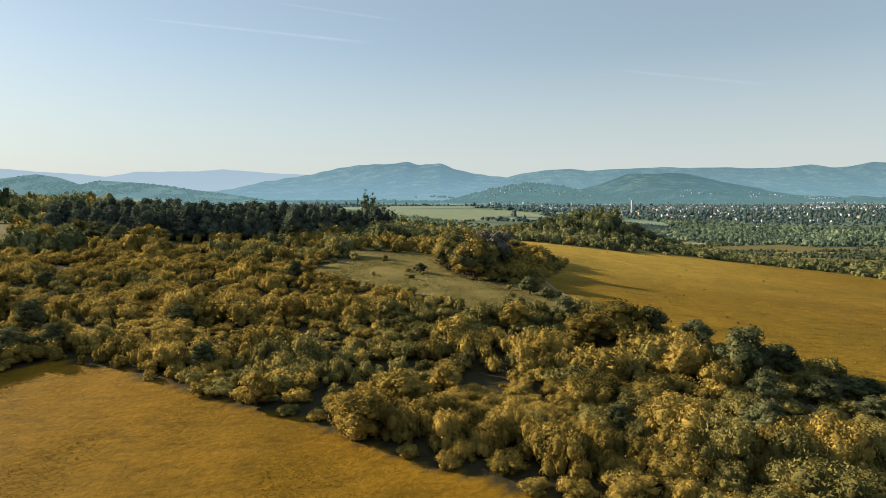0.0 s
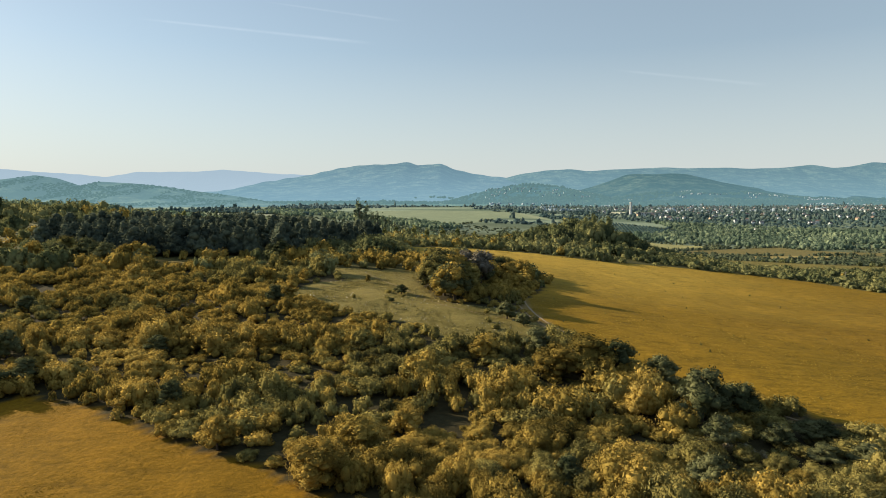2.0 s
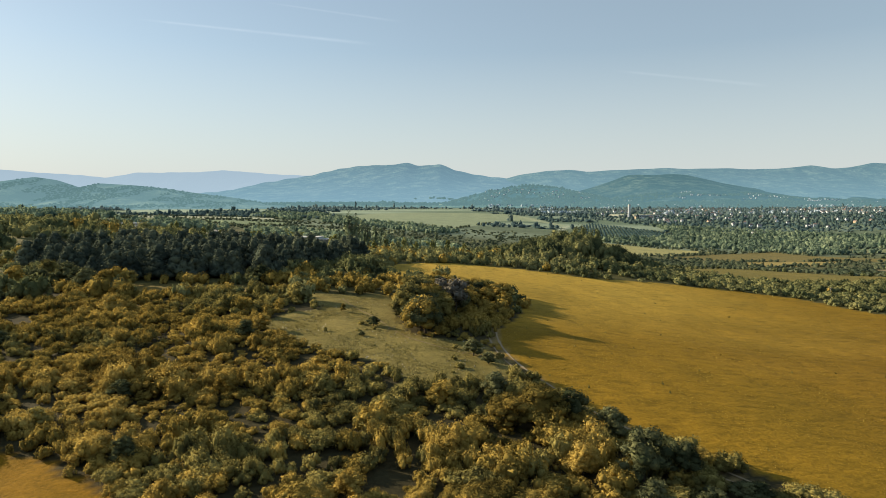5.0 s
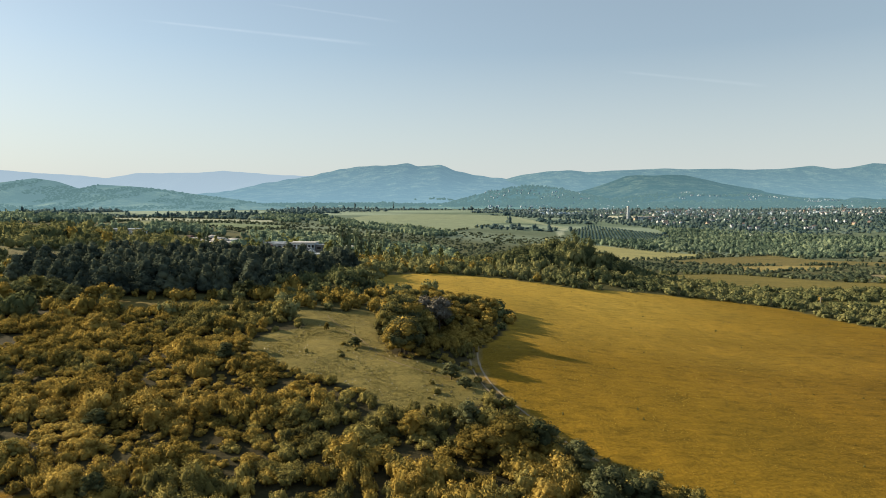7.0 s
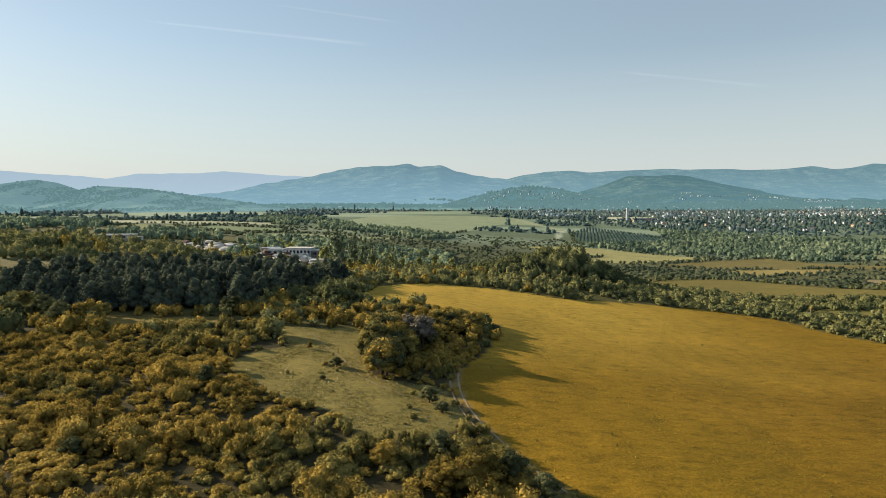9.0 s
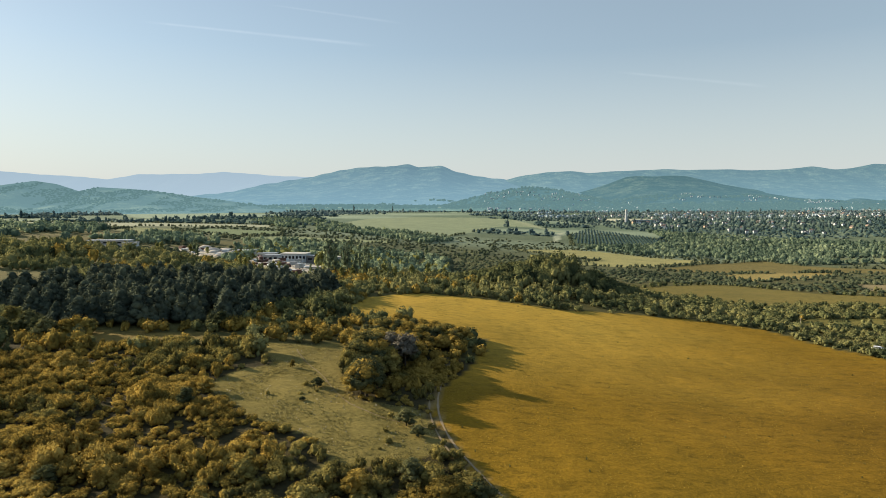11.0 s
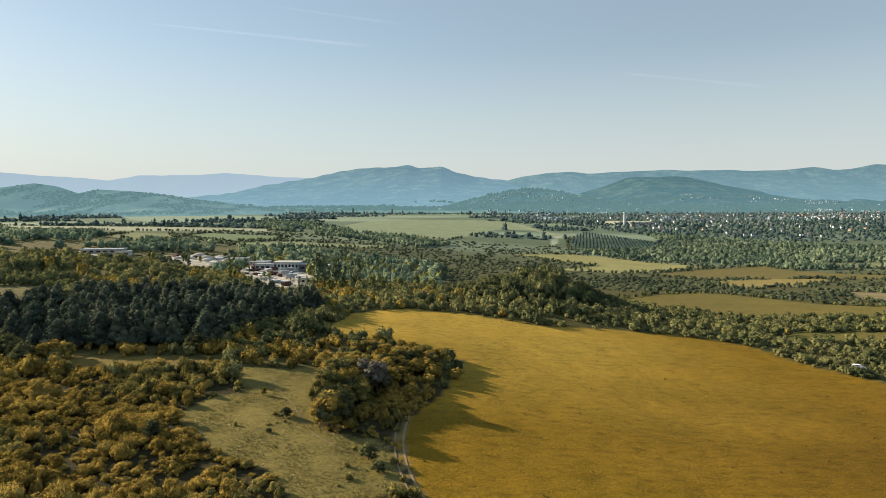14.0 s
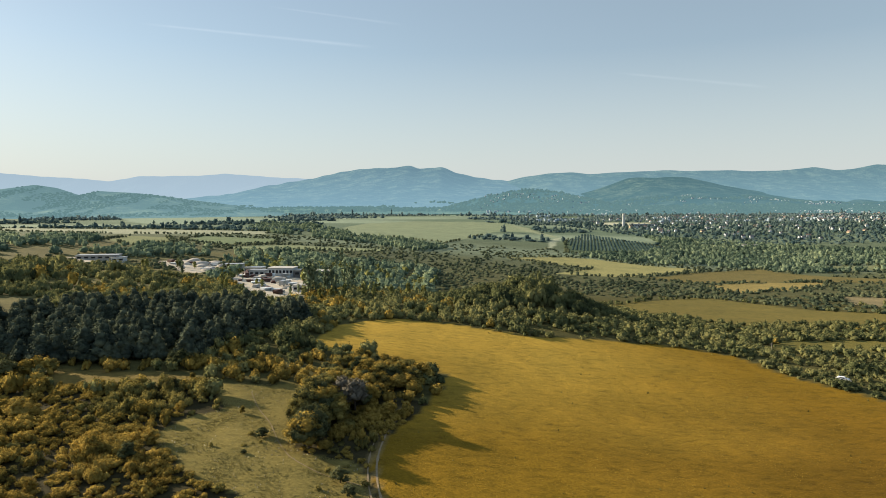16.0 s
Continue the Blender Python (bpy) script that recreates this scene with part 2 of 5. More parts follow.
MEADOW = [(80, 22), (58, 40), (45, 51), (38, 58), (34, 63), (27, 69), (23, 77), (19, 89), (16, 100), (18, 112), (22, 122), (27, 142), (29, 160),
          (15, 167), (-4, 171), (-10, 178), (-7, 204), (-1, 215), (10, 226), (31, 222), (56, 213), (91, 219), (111, 220), (127, 214),
          (134, 186), (146, 163), (165, 130), (175, 60), (140, 10)]
FRONT = [(-110, 40), (-70, 50), (-42, 59), (-39, 63), (-29, 58), (-22, 53), (-11, 47), (-4, 41), (3, 37), (9, 30), (20, 16), (28, 0), (30, -90), (-110, -90)]
CLEARING = [(-30.7, 139.8), (-17.1, 134.8), (-5.1, 138), (-2, 138), (-0.4, 117), (1, 110), (4, 102), (14, 100), (17, 92), (19, 84), (14, 80), (7, 78), (1, 76), (3, 81), (-2, 88), (-9, 92), (-18, 101),
            (-24.6, 106.7), (-22.5, 112.3), (-19.1, 117), (-15.1, 121.1), (-18.8, 127), (-24.3, 133)]
STRIP = [(-65.6, 144.3), (-55.5, 143), (-41.2, 142), (-30.7, 140.5), (-24.3, 133.5), (-29, 133), (-36.4, 133), (-45.5, 132), (-54.5, 131), (-60, 136)]
CLUMP = [(3, 104), (8, 104.5), (8, 112), (10, 121), (15.5, 133), (22.5, 145), (25, 156), (17, 163), (5, 160), (-2, 150), (2, 138), (0, 118)]
PINES = [(-34, 151), (-60, 147), (-84, 150), (-106, 168), (-106, 190), (-90, 213), (-72, 228), (-45, 229), (-22, 217), (-17, 203), (-28, 185)]
YARD = [(-100, 363), (-109, 420), (-80, 444), (-54, 372), (-35, 275), (-42, 262), (-63, 285)]
YARD_B = [(-176, 442), (-170, 488), (-131, 450), (-122, 365)]
YARD_C = [(-225, 419), (-206, 449), (-185, 406), (-197, 380)]
FIELDS = [  # outline, base colour; the far ones are made paler and bluer for haze
    ([(162, 252), (186, 254.5), (211, 258), (262, 262), (230, 226), (194, 233), (174, 230), (153, 232)], (0.130, 0.115, 0.034)),
    ([(116.6, 353), (153, 393), (207, 431), (242, 358), (300, 330), (241, 302), (195, 301), (163, 290), (151, 314), (122, 311)], (0.140, 0.118, 0.036)),
    ([(249, 533), (298, 578), (379, 601), (377, 566), (270, 488), (243, 472)], (0.230, 0.186, 0.070)),
    ([(213, 605), (306, 689), (385, 725), (408, 662), (470, 612), (430, 576), (396, 594), (321, 593), (252, 566)], (0.138, 0.118, 0.046)),
    ([(95, 756), (178, 799), (218, 786), (261, 743), (322, 714), (259, 660), (190, 599), (131, 605), (186, 680), (137, 718)], (0.250, 0.240, 0.106)),
    ([(-174, 1202), (-136, 1385), (-42, 1495), (92, 1500), (167, 1448), (205, 1179), (122, 1191), (79, 1066), (27, 906), (-52, 967), (-111, 928)], (0.196, 0.236, 0.150)),
    ([(174, 1449), (218, 1099), (206, 1084), (169, 1283)], (0.230, 0.262, 0.170)),
    ([(226, 1090), (176, 900), (168, 904), (212, 1086)], (0.300, 0.330, 0.240)),
    ([(-733, 1067), (-475, 1013), (-252, 1000), (-236, 914), (-405, 812), (-654, 955)], (0.260, 0.280, 0.200)),
    ([(-312, 617), (-348, 743), (-304, 750), (-260, 664), (-242, 543)], (0.160, 0.182, 0.090)),
    ([(-274, 712), (-287, 812), (-186, 815), (-179, 737), (-221, 672)], (0.140, 0.182, 0.100)),
    ([(-207, 633), (-174, 721), (-151, 734), (-42, 764), (-44, 723), (-117, 695), (-168, 621)], (0.200, 0.232, 0.130)),
    ([(-900, 1746), (-1226, 2730), (-548, 1725), (-344, 1582), (-394, 1418), (-489, 1245), (-591, 1271)], (0.200, 0.262, 0.200)),
    ([(391, 1519), (516, 1530), (484, 1429), (366, 1416)], (0.418, 0.425, 0.311)),
    ([(225, 1059), (316, 1045), (360, 953), (305, 887), (190, 850)], (0.077, 0.109, 0.065)),
    ([(314, 459), (345, 444), (292, 376), (280, 393)], (0.190, 0.160, 0.090)),
    ([(470, 760), (539, 742), (515, 699), (456, 702)], (0.150, 0.165, 0.090)),
]
OPEN_LAND = [MEADOW, FRONT, CLEARING, STRIP, YARD, YARD_B, YARD_C] + [f for f, _ in FIELDS]
# wheel ruts of the farm track along the meadow's edge
TRACK = [(40, 50), (30, 64), (26.5, 69.5), (23.2, 76.6), (19.7, 85), (17.8, 92.5), (16.9, 99), (16.7, 106), (17.1, 113), (18.2, 120.5), (20.5, 129)]


def near_line(line, x, y):
    best = np.full(np.shape(x), 1e9)
    for (x0, y0), (x1, y1) in zip(line, line[1:]):
        dx, dy = x1 - x0, y1 - y0
        s = np.clip(((x - x0) * dx + (y - y0) * dy) / (dx * dx + dy * dy), 0, 1)
        best = np.minimum(best, np.hypot(x - x0 - s * dx, y - y0 - s * dy))
    return best


def build_mesh(name, verts, faces, material, smooth=False, normals=None):
    """A mesh from arrays: verts (n, 3), faces (m, 3) or (m, 4), and the shading normals of foliage."""
    me = bpy.data.meshes.new(name)
    verts, faces = np.asarray(verts, np.float32), np.asarray(faces, np.int32)
    k = faces.shape[1]
    me.vertices.add(len(verts))
    me.vertices.foreach_set("co", verts.ravel())
    me.loops.add(faces.size)
    me.loops.foreach_set("vertex_index", faces.ravel())
    me.polygons.add(len(faces))
    me.polygons.foreach_set("loop_start", np.arange(0, faces.size, k, dtype=np.int32))
    me.polygons.foreach_set("loop_total", np.full(len(faces), k, np.int32))
    me.polygons.foreach_set("use_smooth", np.full(len(faces), smooth, bool))
    me.materials.append(material)
    if normals is not None:
        me.attributes.new("custom_normal", "FLOAT_VECTOR", "POINT").data.foreach_set("vector", np.asarray(normals, np.float32).ravel())
    me.update(calc_edges=True)
    return me


def leafy_mesh(name, data, material):
    return build_mesh(name, data[0], data[1], material, True, data[2])


def build_ground():
    ys = [-700.0]
    while ys[-1] < 4950:
        y = ys[-1]
        ys.append(y + (1.0 if 20 < y < 90 else max(1.1, 0.012 * y) if y >= 90 else max(1.0, -0.12 * (y - 20))))
    ys = np.array(ys)
    u = np.linspace(-1, 1, 281)
    half = 240 + 1.05 * np.maximum(ys, 0) + 0.6 * np.maximum(-ys, 0)
    x = half[:, None] * (0.40 * u + 0.60 * u ** 3)[None, :]
    y = np.repeat(ys[:, None], len(u), 1)
    z = ground_z(x, y)
    z = z + 0.10 * wobble(x, y, 6, 3) * np.clip(1 - y / 400, 0, 1)
    ox, oy = x + 0.7 * wobble(x, y, 5, 11), y + 0.7 * wobble(x, y, 4, 12)
    col = np.empty(x.shape + (3,))
    col[:] = (0.074, 0.069, 0.026)
    col[(y < 135) & (x > -110)] = (0.040, 0.035, 0.017)      # leaf litter under the scrub, darkened to stand in for shade between bushes
    # land turns paler blue-green with distance: haze painted into its colour
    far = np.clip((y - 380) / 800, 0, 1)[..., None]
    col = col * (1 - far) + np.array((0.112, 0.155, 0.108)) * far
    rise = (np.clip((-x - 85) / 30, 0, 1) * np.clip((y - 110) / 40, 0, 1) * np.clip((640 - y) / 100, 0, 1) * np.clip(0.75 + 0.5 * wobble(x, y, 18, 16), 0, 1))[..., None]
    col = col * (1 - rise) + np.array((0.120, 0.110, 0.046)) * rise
    # pale far strips, with the same haze tint in their colour
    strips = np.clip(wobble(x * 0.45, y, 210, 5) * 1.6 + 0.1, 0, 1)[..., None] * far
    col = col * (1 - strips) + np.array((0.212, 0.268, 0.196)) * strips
    rusty = (np.clip((x - 45) / 60 + 0.25 * wobble(x, y, 30, 14), 0, 1) * np.clip((185 - y) / 70, 0, 1))[..., None]
    hay = np.array((0.186, 0.114, 0.011)) * (1 - rusty) + np.array((0.124, 0.073, 0.008)) * rusty
    crest = (np.clip((y - 105) / 95 + 0.15 * wobble(x, y, 25, 15), 0, 1) * np.clip((120 - x) / 60, 0, 1))[..., None]
    hay = hay * (1 - crest) + np.array((0.350, 0.236, 0.040)) * crest
    col = np.where(inside(MEADOW, ox, oy)[..., None], hay, col)
    col[inside(FRONT, ox, oy)] = (0.166, 0.093, 0.007)
    col[inside(CLEARING, ox, oy)] = (0.178, 0.146, 0.046)
    col[inside(STRIP, ox, oy)] = (0.148, 0.112, 0.036)
    for p in (YARD, YARD_B, YARD_C):
        col[inside(p, ox, oy)] = (0.448, 0.408, 0.344)
    for p, c in FIELDS:
        col[inside(p, x + 4 * wobble(x, y, 60, 9), y + 4 * wobble(x, y, 60, 10))] = c
    d = near_line(TRACK, x, y)
    rut = np.exp(-((np.abs(d) - 0.75) / 0.38) ** 2)[..., None]
    col = col * (1 - 0.75 * rut) + np.array((0.240, 0.176, 0.080)) * 0.75 * rut
    z = z - 0.05 * rut[..., 0]
    n, m = x.shape
    i = (np.arange(n - 1)[:, None] * m + np.arange(m - 1)).ravel()
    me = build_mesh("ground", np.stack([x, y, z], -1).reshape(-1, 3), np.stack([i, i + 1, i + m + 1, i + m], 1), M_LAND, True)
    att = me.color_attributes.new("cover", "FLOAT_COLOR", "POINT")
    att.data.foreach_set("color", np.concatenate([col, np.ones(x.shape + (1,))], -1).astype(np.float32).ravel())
    return tagged(new("ground", me), "golden hay meadow, dry pasture and valley floor", "ground", kind="structure")


build_ground()


# ---------------------------------------------------------------- hills all round the valley
def hill_z(hill, x, y):
    """Height of a ridge at (x, y). hill: distance, depth of the slope towards the valley, seed, outline (bearing, crest height over distance)."""
    dist, depth, seed, outline = hill
    b, h = np.array([p[0] for p in outline]), np.array([p[1] for p in outline])
    s = (x - 30) / dist
    crest = sum(np.interp(s + o * 0.004, b, h) for o in (-1, -0.5, 0, 0.5, 1)) / 5 * dist + 47
    r = np.clip((dist - y) / depth, 0, 1)
    base = -25.0
    prof = (1 - r) ** 1.8
    relief = 0.55 * wobble(x, y * 0.35, depth * 0.32, seed) + 0.35 * wobble(x, y * 0.5, depth * 0.13, seed + 1)
    tall = np.maximum(crest - base, 0)
    return base + tall * prof * (1 + 0.30 * relief * np.sin(np.pi * np.clip(r * 0.9 + 0.1 * r ** 2, 0, 1))) + 0.0007 * dist * wobble(x, y, 110, seed + 2) * (1 - r)


def build_hill(name, label, hill, material):
    dist, depth, seed, outline = hill
    s = np.linspace(outline[0][0], outline[-1][0], 300)
    r = np.linspace(0, 1, 30)
    y = dist - depth * r[None, :] + 0 * s[:, None]
    x = 30 + s[:, None] * dist + 0 * y
    z = hill_z(hill, x, y)
    n, m = z.shape
    i = (np.arange(n - 1)[:, None] * m + np.arange(m - 1)).ravel()
    me = build_mesh(name, np.stack([x, y, z], -1).reshape(-1, 3), np.stack([i, i + m, i + m + 1, i + 1], 1), material, True)
    return tagged(new(name, me), label, "hill", kind="structure")


# hills, far woods and far floor all glow with painted haze
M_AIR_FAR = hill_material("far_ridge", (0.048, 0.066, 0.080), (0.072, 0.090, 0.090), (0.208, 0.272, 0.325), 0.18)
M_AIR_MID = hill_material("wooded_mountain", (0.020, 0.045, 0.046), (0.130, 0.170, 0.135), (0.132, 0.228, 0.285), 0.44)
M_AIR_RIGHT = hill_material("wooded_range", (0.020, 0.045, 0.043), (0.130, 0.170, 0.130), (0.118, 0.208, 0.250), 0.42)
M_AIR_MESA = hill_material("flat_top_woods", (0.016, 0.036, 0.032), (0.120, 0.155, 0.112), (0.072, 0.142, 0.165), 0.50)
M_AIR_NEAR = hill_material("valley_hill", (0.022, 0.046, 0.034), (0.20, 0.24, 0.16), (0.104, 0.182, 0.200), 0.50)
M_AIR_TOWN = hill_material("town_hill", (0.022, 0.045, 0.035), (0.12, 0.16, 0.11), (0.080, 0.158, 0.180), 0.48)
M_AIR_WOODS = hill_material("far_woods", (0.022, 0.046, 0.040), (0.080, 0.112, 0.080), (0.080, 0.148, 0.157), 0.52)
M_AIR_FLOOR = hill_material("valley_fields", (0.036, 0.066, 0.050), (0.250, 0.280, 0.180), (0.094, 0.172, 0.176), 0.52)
FAR_RIDGE = (4880, 600, 21, [(-0.8342, 0.0477), (-0.7086, 0.0432), (-0.655, 0.0387), (-0.6102, 0.036), (-0.5744, 0.0343), (-0.5388, 0.0298), (-0.4847, 0.0378), (-0.4131, 0.0378),
                              (-0.3505, 0.0413), (-0.3059, 0.0386), (-0.2614, 0.0342), (-0.2079, 0.0333), (-0.0833, 0.0315)])
MOUNTAIN = (4840, 2300, 31, [(-0.4200, 0.0040), (-0.3300, 0.0135), (-0.2885, 0.0230), (-0.2350, 0.0300), (-0.2079, 0.0345), (-0.1722, 0.043), (-0.1276, 0.0488), (-0.0820, 0.0495), (-0.0720, 0.0528),
                             (-0.0620, 0.0530), (-0.0477, 0.0482), (-0.0250, 0.0490), (-0.0122, 0.0515), (0.0050, 0.0440), (0.0144, 0.0411), (0.05, 0.0332), (0.0943, 0.0288), (0.1476, 0.0208)])
RANGE = (4800, 1900, 41, [(0.0589, 0.0208), (0.0943, 0.0288), (0.1209, 0.0349), (0.1562, 0.0402), (0.1916, 0.042), (0.2182, 0.0393), (0.2712, 0.0419), (0.3329, 0.0446),
                          (0.3858, 0.0437), (0.4475, 0.0445), (0.4827, 0.0427), (0.5354, 0.0454), (0.5704, 0.0496), (0.6057, 0.0453), (0.632, 0.0462), (0.6667, 0.0540),
                          (0.7281, 0.0505), (0.8159, 0.047)])
FLAT_TOP = (4100, 1750, 51, [(0.1500, -0.0060), (0.2000, 0.0060), (0.2539, 0.0226), (0.2800, 0.0320), (0.2950, 0.0330), (0.342, 0.0349), (0.3773, 0.0335), (0.4307, 0.0208), (0.4927, 0.0119),
                             (0.5811, 0.0075), (0.801, 0.0049)])
TOWN_HILL = (2900, 1000, 61, [(-0.0322, -0.0204), (0.02, -0.0060), (0.059, 0.0058), (0.1211, 0.0164), (0.1743, 0.012), (0.2278, -0.0013), (0.2812, -0.0128)])
NEAR_HILL = (1950, 640, 71, [(-0.8549, 0.0076), (-0.71, 0.0183), (-0.6557, 0.0255), (-0.62, 0.0201), (-0.5846, 0.0086), (-0.5528, 0.0156), (-0.5036, 0.012), (-0.441, 0.0058),
                             (-0.3696, -0.004), (-0.325, -0.0102), (-0.25, -0.0220)])
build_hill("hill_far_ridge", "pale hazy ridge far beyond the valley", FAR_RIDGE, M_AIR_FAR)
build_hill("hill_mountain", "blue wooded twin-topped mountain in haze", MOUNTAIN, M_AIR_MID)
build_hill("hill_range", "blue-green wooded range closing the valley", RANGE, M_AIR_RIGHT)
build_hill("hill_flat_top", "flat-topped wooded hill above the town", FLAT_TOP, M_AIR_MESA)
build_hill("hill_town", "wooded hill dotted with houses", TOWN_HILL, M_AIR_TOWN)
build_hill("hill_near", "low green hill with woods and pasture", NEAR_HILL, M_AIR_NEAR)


def surface_z(x, y):
    """The land or the hill that covers it."""
    z = ground_z(x, y) + np.clip((y - 1960) * 0.1, 0, 5) * (y > 1950)
    for hill in (TOWN_HILL, FLAT_TOP, RANGE, MOUNTAIN):
        q = (x - 30) / hill[0]
        z = np.maximum(z, np.where((q > hill[3][0][0]) & (q < hill[3][-1][0]) & (y < hill[0]), hill_z(hill, x, y), -99))
    return z


def build_far_floor():
    """The valley's far floor with its haze painted as a glow, a little above the land sheet."""
    ys = np.geomspace(1950, 4870, 90)
    u = np.linspace(-1, 1, 140)
    x = u[None, :] * (200 + 0.95 * ys)[:, None]
    y = ys[:, None] + 25 * wobble(x, 0 * x, 300, 4)
    z = ground_z(x, y) + np.clip((y - 1960) * 0.1, -3, 5) + 5 * wobble(x, y * 0.5, 420, 6) * np.clip((y - 2000) / 800, 0, 1)
    n, m = x.shape
    i = (np.arange(n - 1)[:, None] * m + np.arange(m - 1)).ravel()
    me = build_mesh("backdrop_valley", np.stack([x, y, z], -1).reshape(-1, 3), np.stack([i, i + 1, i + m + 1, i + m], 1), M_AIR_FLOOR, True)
    return tagged(new("backdrop_valley", me), "hazy fields and woods at the valley's far end", "backdrop", kind="structure")


build_far_floor()


# pale far fields; emission in the material paints the haze over them
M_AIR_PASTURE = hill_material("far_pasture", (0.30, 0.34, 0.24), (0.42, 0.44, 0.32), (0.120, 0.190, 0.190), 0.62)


def build_pasture(x0, x1, y0, y1, lean):
    """A pale field far off, its haze painted as a glow, draped over the land."""
    u, v = np.meshgrid(np.linspace(0, 1, 26), np.linspace(0, 1, 12))
    y = y0 + (y1 - y0) * v + 18 * wobble(x0 + (x1 - x0) * u, 0 * u, 160, 8)
    x = x0 + (x1 - x0) * u + lean * v + 25 * wobble(y, 0 * u, 120, 9)
    n, m = x.shape
    i = (np.arange(n - 1)[:, None] * m + np.arange(m - 1)).ravel()
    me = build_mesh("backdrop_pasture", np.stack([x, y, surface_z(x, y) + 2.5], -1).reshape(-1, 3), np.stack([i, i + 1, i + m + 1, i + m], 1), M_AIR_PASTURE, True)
    return tagged(new("backdrop_pasture", me), "pale hazy pasture below the wooded range", "field", kind="structure")


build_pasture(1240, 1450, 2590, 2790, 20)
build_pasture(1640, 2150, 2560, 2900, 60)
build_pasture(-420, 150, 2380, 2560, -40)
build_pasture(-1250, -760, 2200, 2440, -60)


def build_contrail(x0, y0, x1, y1, width, strength):
    """A thin ice trail high beyond the mountains, fading at its edges."""
    m, t, out = node_tree("contrail")
    att = t.nodes.new("ShaderNodeVertexColor")
    att.layer_name = "thickness"
    geo = t.nodes.new("ShaderNodeNewGeometry")
    mul = t.nodes.new("ShaderNodeMath")
    mul.operation = "MULTIPLY"
    t.links.new(att.outputs["Color"], mul.inputs[0])
    t.links.new(noise_node(t, geo.outputs["Position"], 0.004, 4.0), mul.inputs[1])
    a = t.nodes.new("ShaderNodeBsdfTransparent")
    # the trail's sunlit white is painted as a glow of its own
    e = t.nodes.new("ShaderNodeEmission")
    e.inputs["Color"].default_value, e.inputs["Strength"].default_value = (0.9, 0.95, 1.0, 1), 0.55
    x = t.nodes.new("ShaderNodeMixShader")
    for s, q in zip((mul.outputs[0], a.outputs[0], e.outputs[0]), x.inputs):
        t.links.new(s, q)
    t.links.new(x.outputs[0], out.inputs["Surface"])
    n, D = 40, 4900.0
    v, c = [], []
    for k in range(n + 1):
        s = k / n
        for w, al in ((-1, 0), (0, 1), (1, 0)):
            v.append((D * (x0 + (x1 - x0) * s), D, 30 + D * (y0 + (y1 - y0) * s) + w * width * (0.6 + 0.4 * s)))
            f = al * min(1, s * 6, (1 - s) * 6) * strength
            c += [f, f, f, 1]
    f = [(3 * k + j, 3 * k + j + 1, 3 * k + j + 4, 3 * k + j + 3) for k in range(n) for j in (0, 1)]
    me = build_mesh("contrail", v, f, m, True)
    me.color_attributes.new("thickness", "FLOAT_COLOR", "POINT").data.foreach_set("color", np.array(c, np.float32))
    o = tagged(new("backdrop_contrail", me), "thin faint white vapour trail in the sky", "contrail", kind="structure")
    o.visible_shadow = False
    return o


build_contrail(-0.474, 0.277, -0.100, 0.238, 18, 0.19)
build_contrail(0.262, 0.199, 0.510, 0.175, 18, 0.12)
build_contrail(-0.275, 0.302, -0.060, 0.272, 14, 0.10)

# ---------------------------------------------------------------- plants
_t = (1 + 5 ** 0.5) / 2
ICO_V = np.array([(-1, _t, 0), (1, _t, 0), (-1, -_t, 0), (1, -_t, 0), (0, -1, _t), (0, 1, _t), (0, -1, -_t), (0, 1, -_t), (_t, 0, -1), (_t, 0, 1), (-_t, 0, -1), (-_t, 0, 1)])
ICO_V = ICO_V / np.linalg.norm(ICO_V[0])
ICO_F = np.array([(0, 11, 5), (0, 5, 1), (0, 1, 7), (0, 7, 10), (0, 10, 11), (1, 5, 9), (5, 11, 4), (11, 10, 2), (10, 7, 6), (7, 1, 8),
                  (3, 9, 4), (3, 4, 2), (3, 2, 6), (3, 6, 8), (3, 8, 9), (4, 9, 5), (2, 4, 11), (6, 2, 10), (8, 6, 7), (9, 8, 1)])


def split_ico(v, f):
    cache, v, out = {}, list(map(tuple, v)), []

    def mid(a, b):
        k = (min(a, b), max(a, b))
        if k not in cache:
            p = np.add(v[a], v[b])
            cache[k] = len(v)
            v.append(tuple(p / np.linalg.norm(p)))
        return cache[k]
    for a, b, c in f:
        d, e, g = mid(a, b), mid(b, c), mid(c, a)
        out += [(a, d, g), (b, e, d), (c, g, e), (d, e, g)]
    return np.array(v), np.array(out)


ICO2_V, ICO2_F = split_ico(ICO_V, ICO_F)


def join(parts):
    vs, fs, ns, n = [], [], [], 0
    for p in parts:
        vs.append(p[0])
        fs.append(p[1] + n)
        ns += p[2:]
        n += len(p[0])
    return (np.concatenate(vs), np.concatenate(fs)) + ((np.concatenate(ns),) if ns else ())


def unit(v):
    return v / np.linalg.norm(v, axis=1)[:, None]


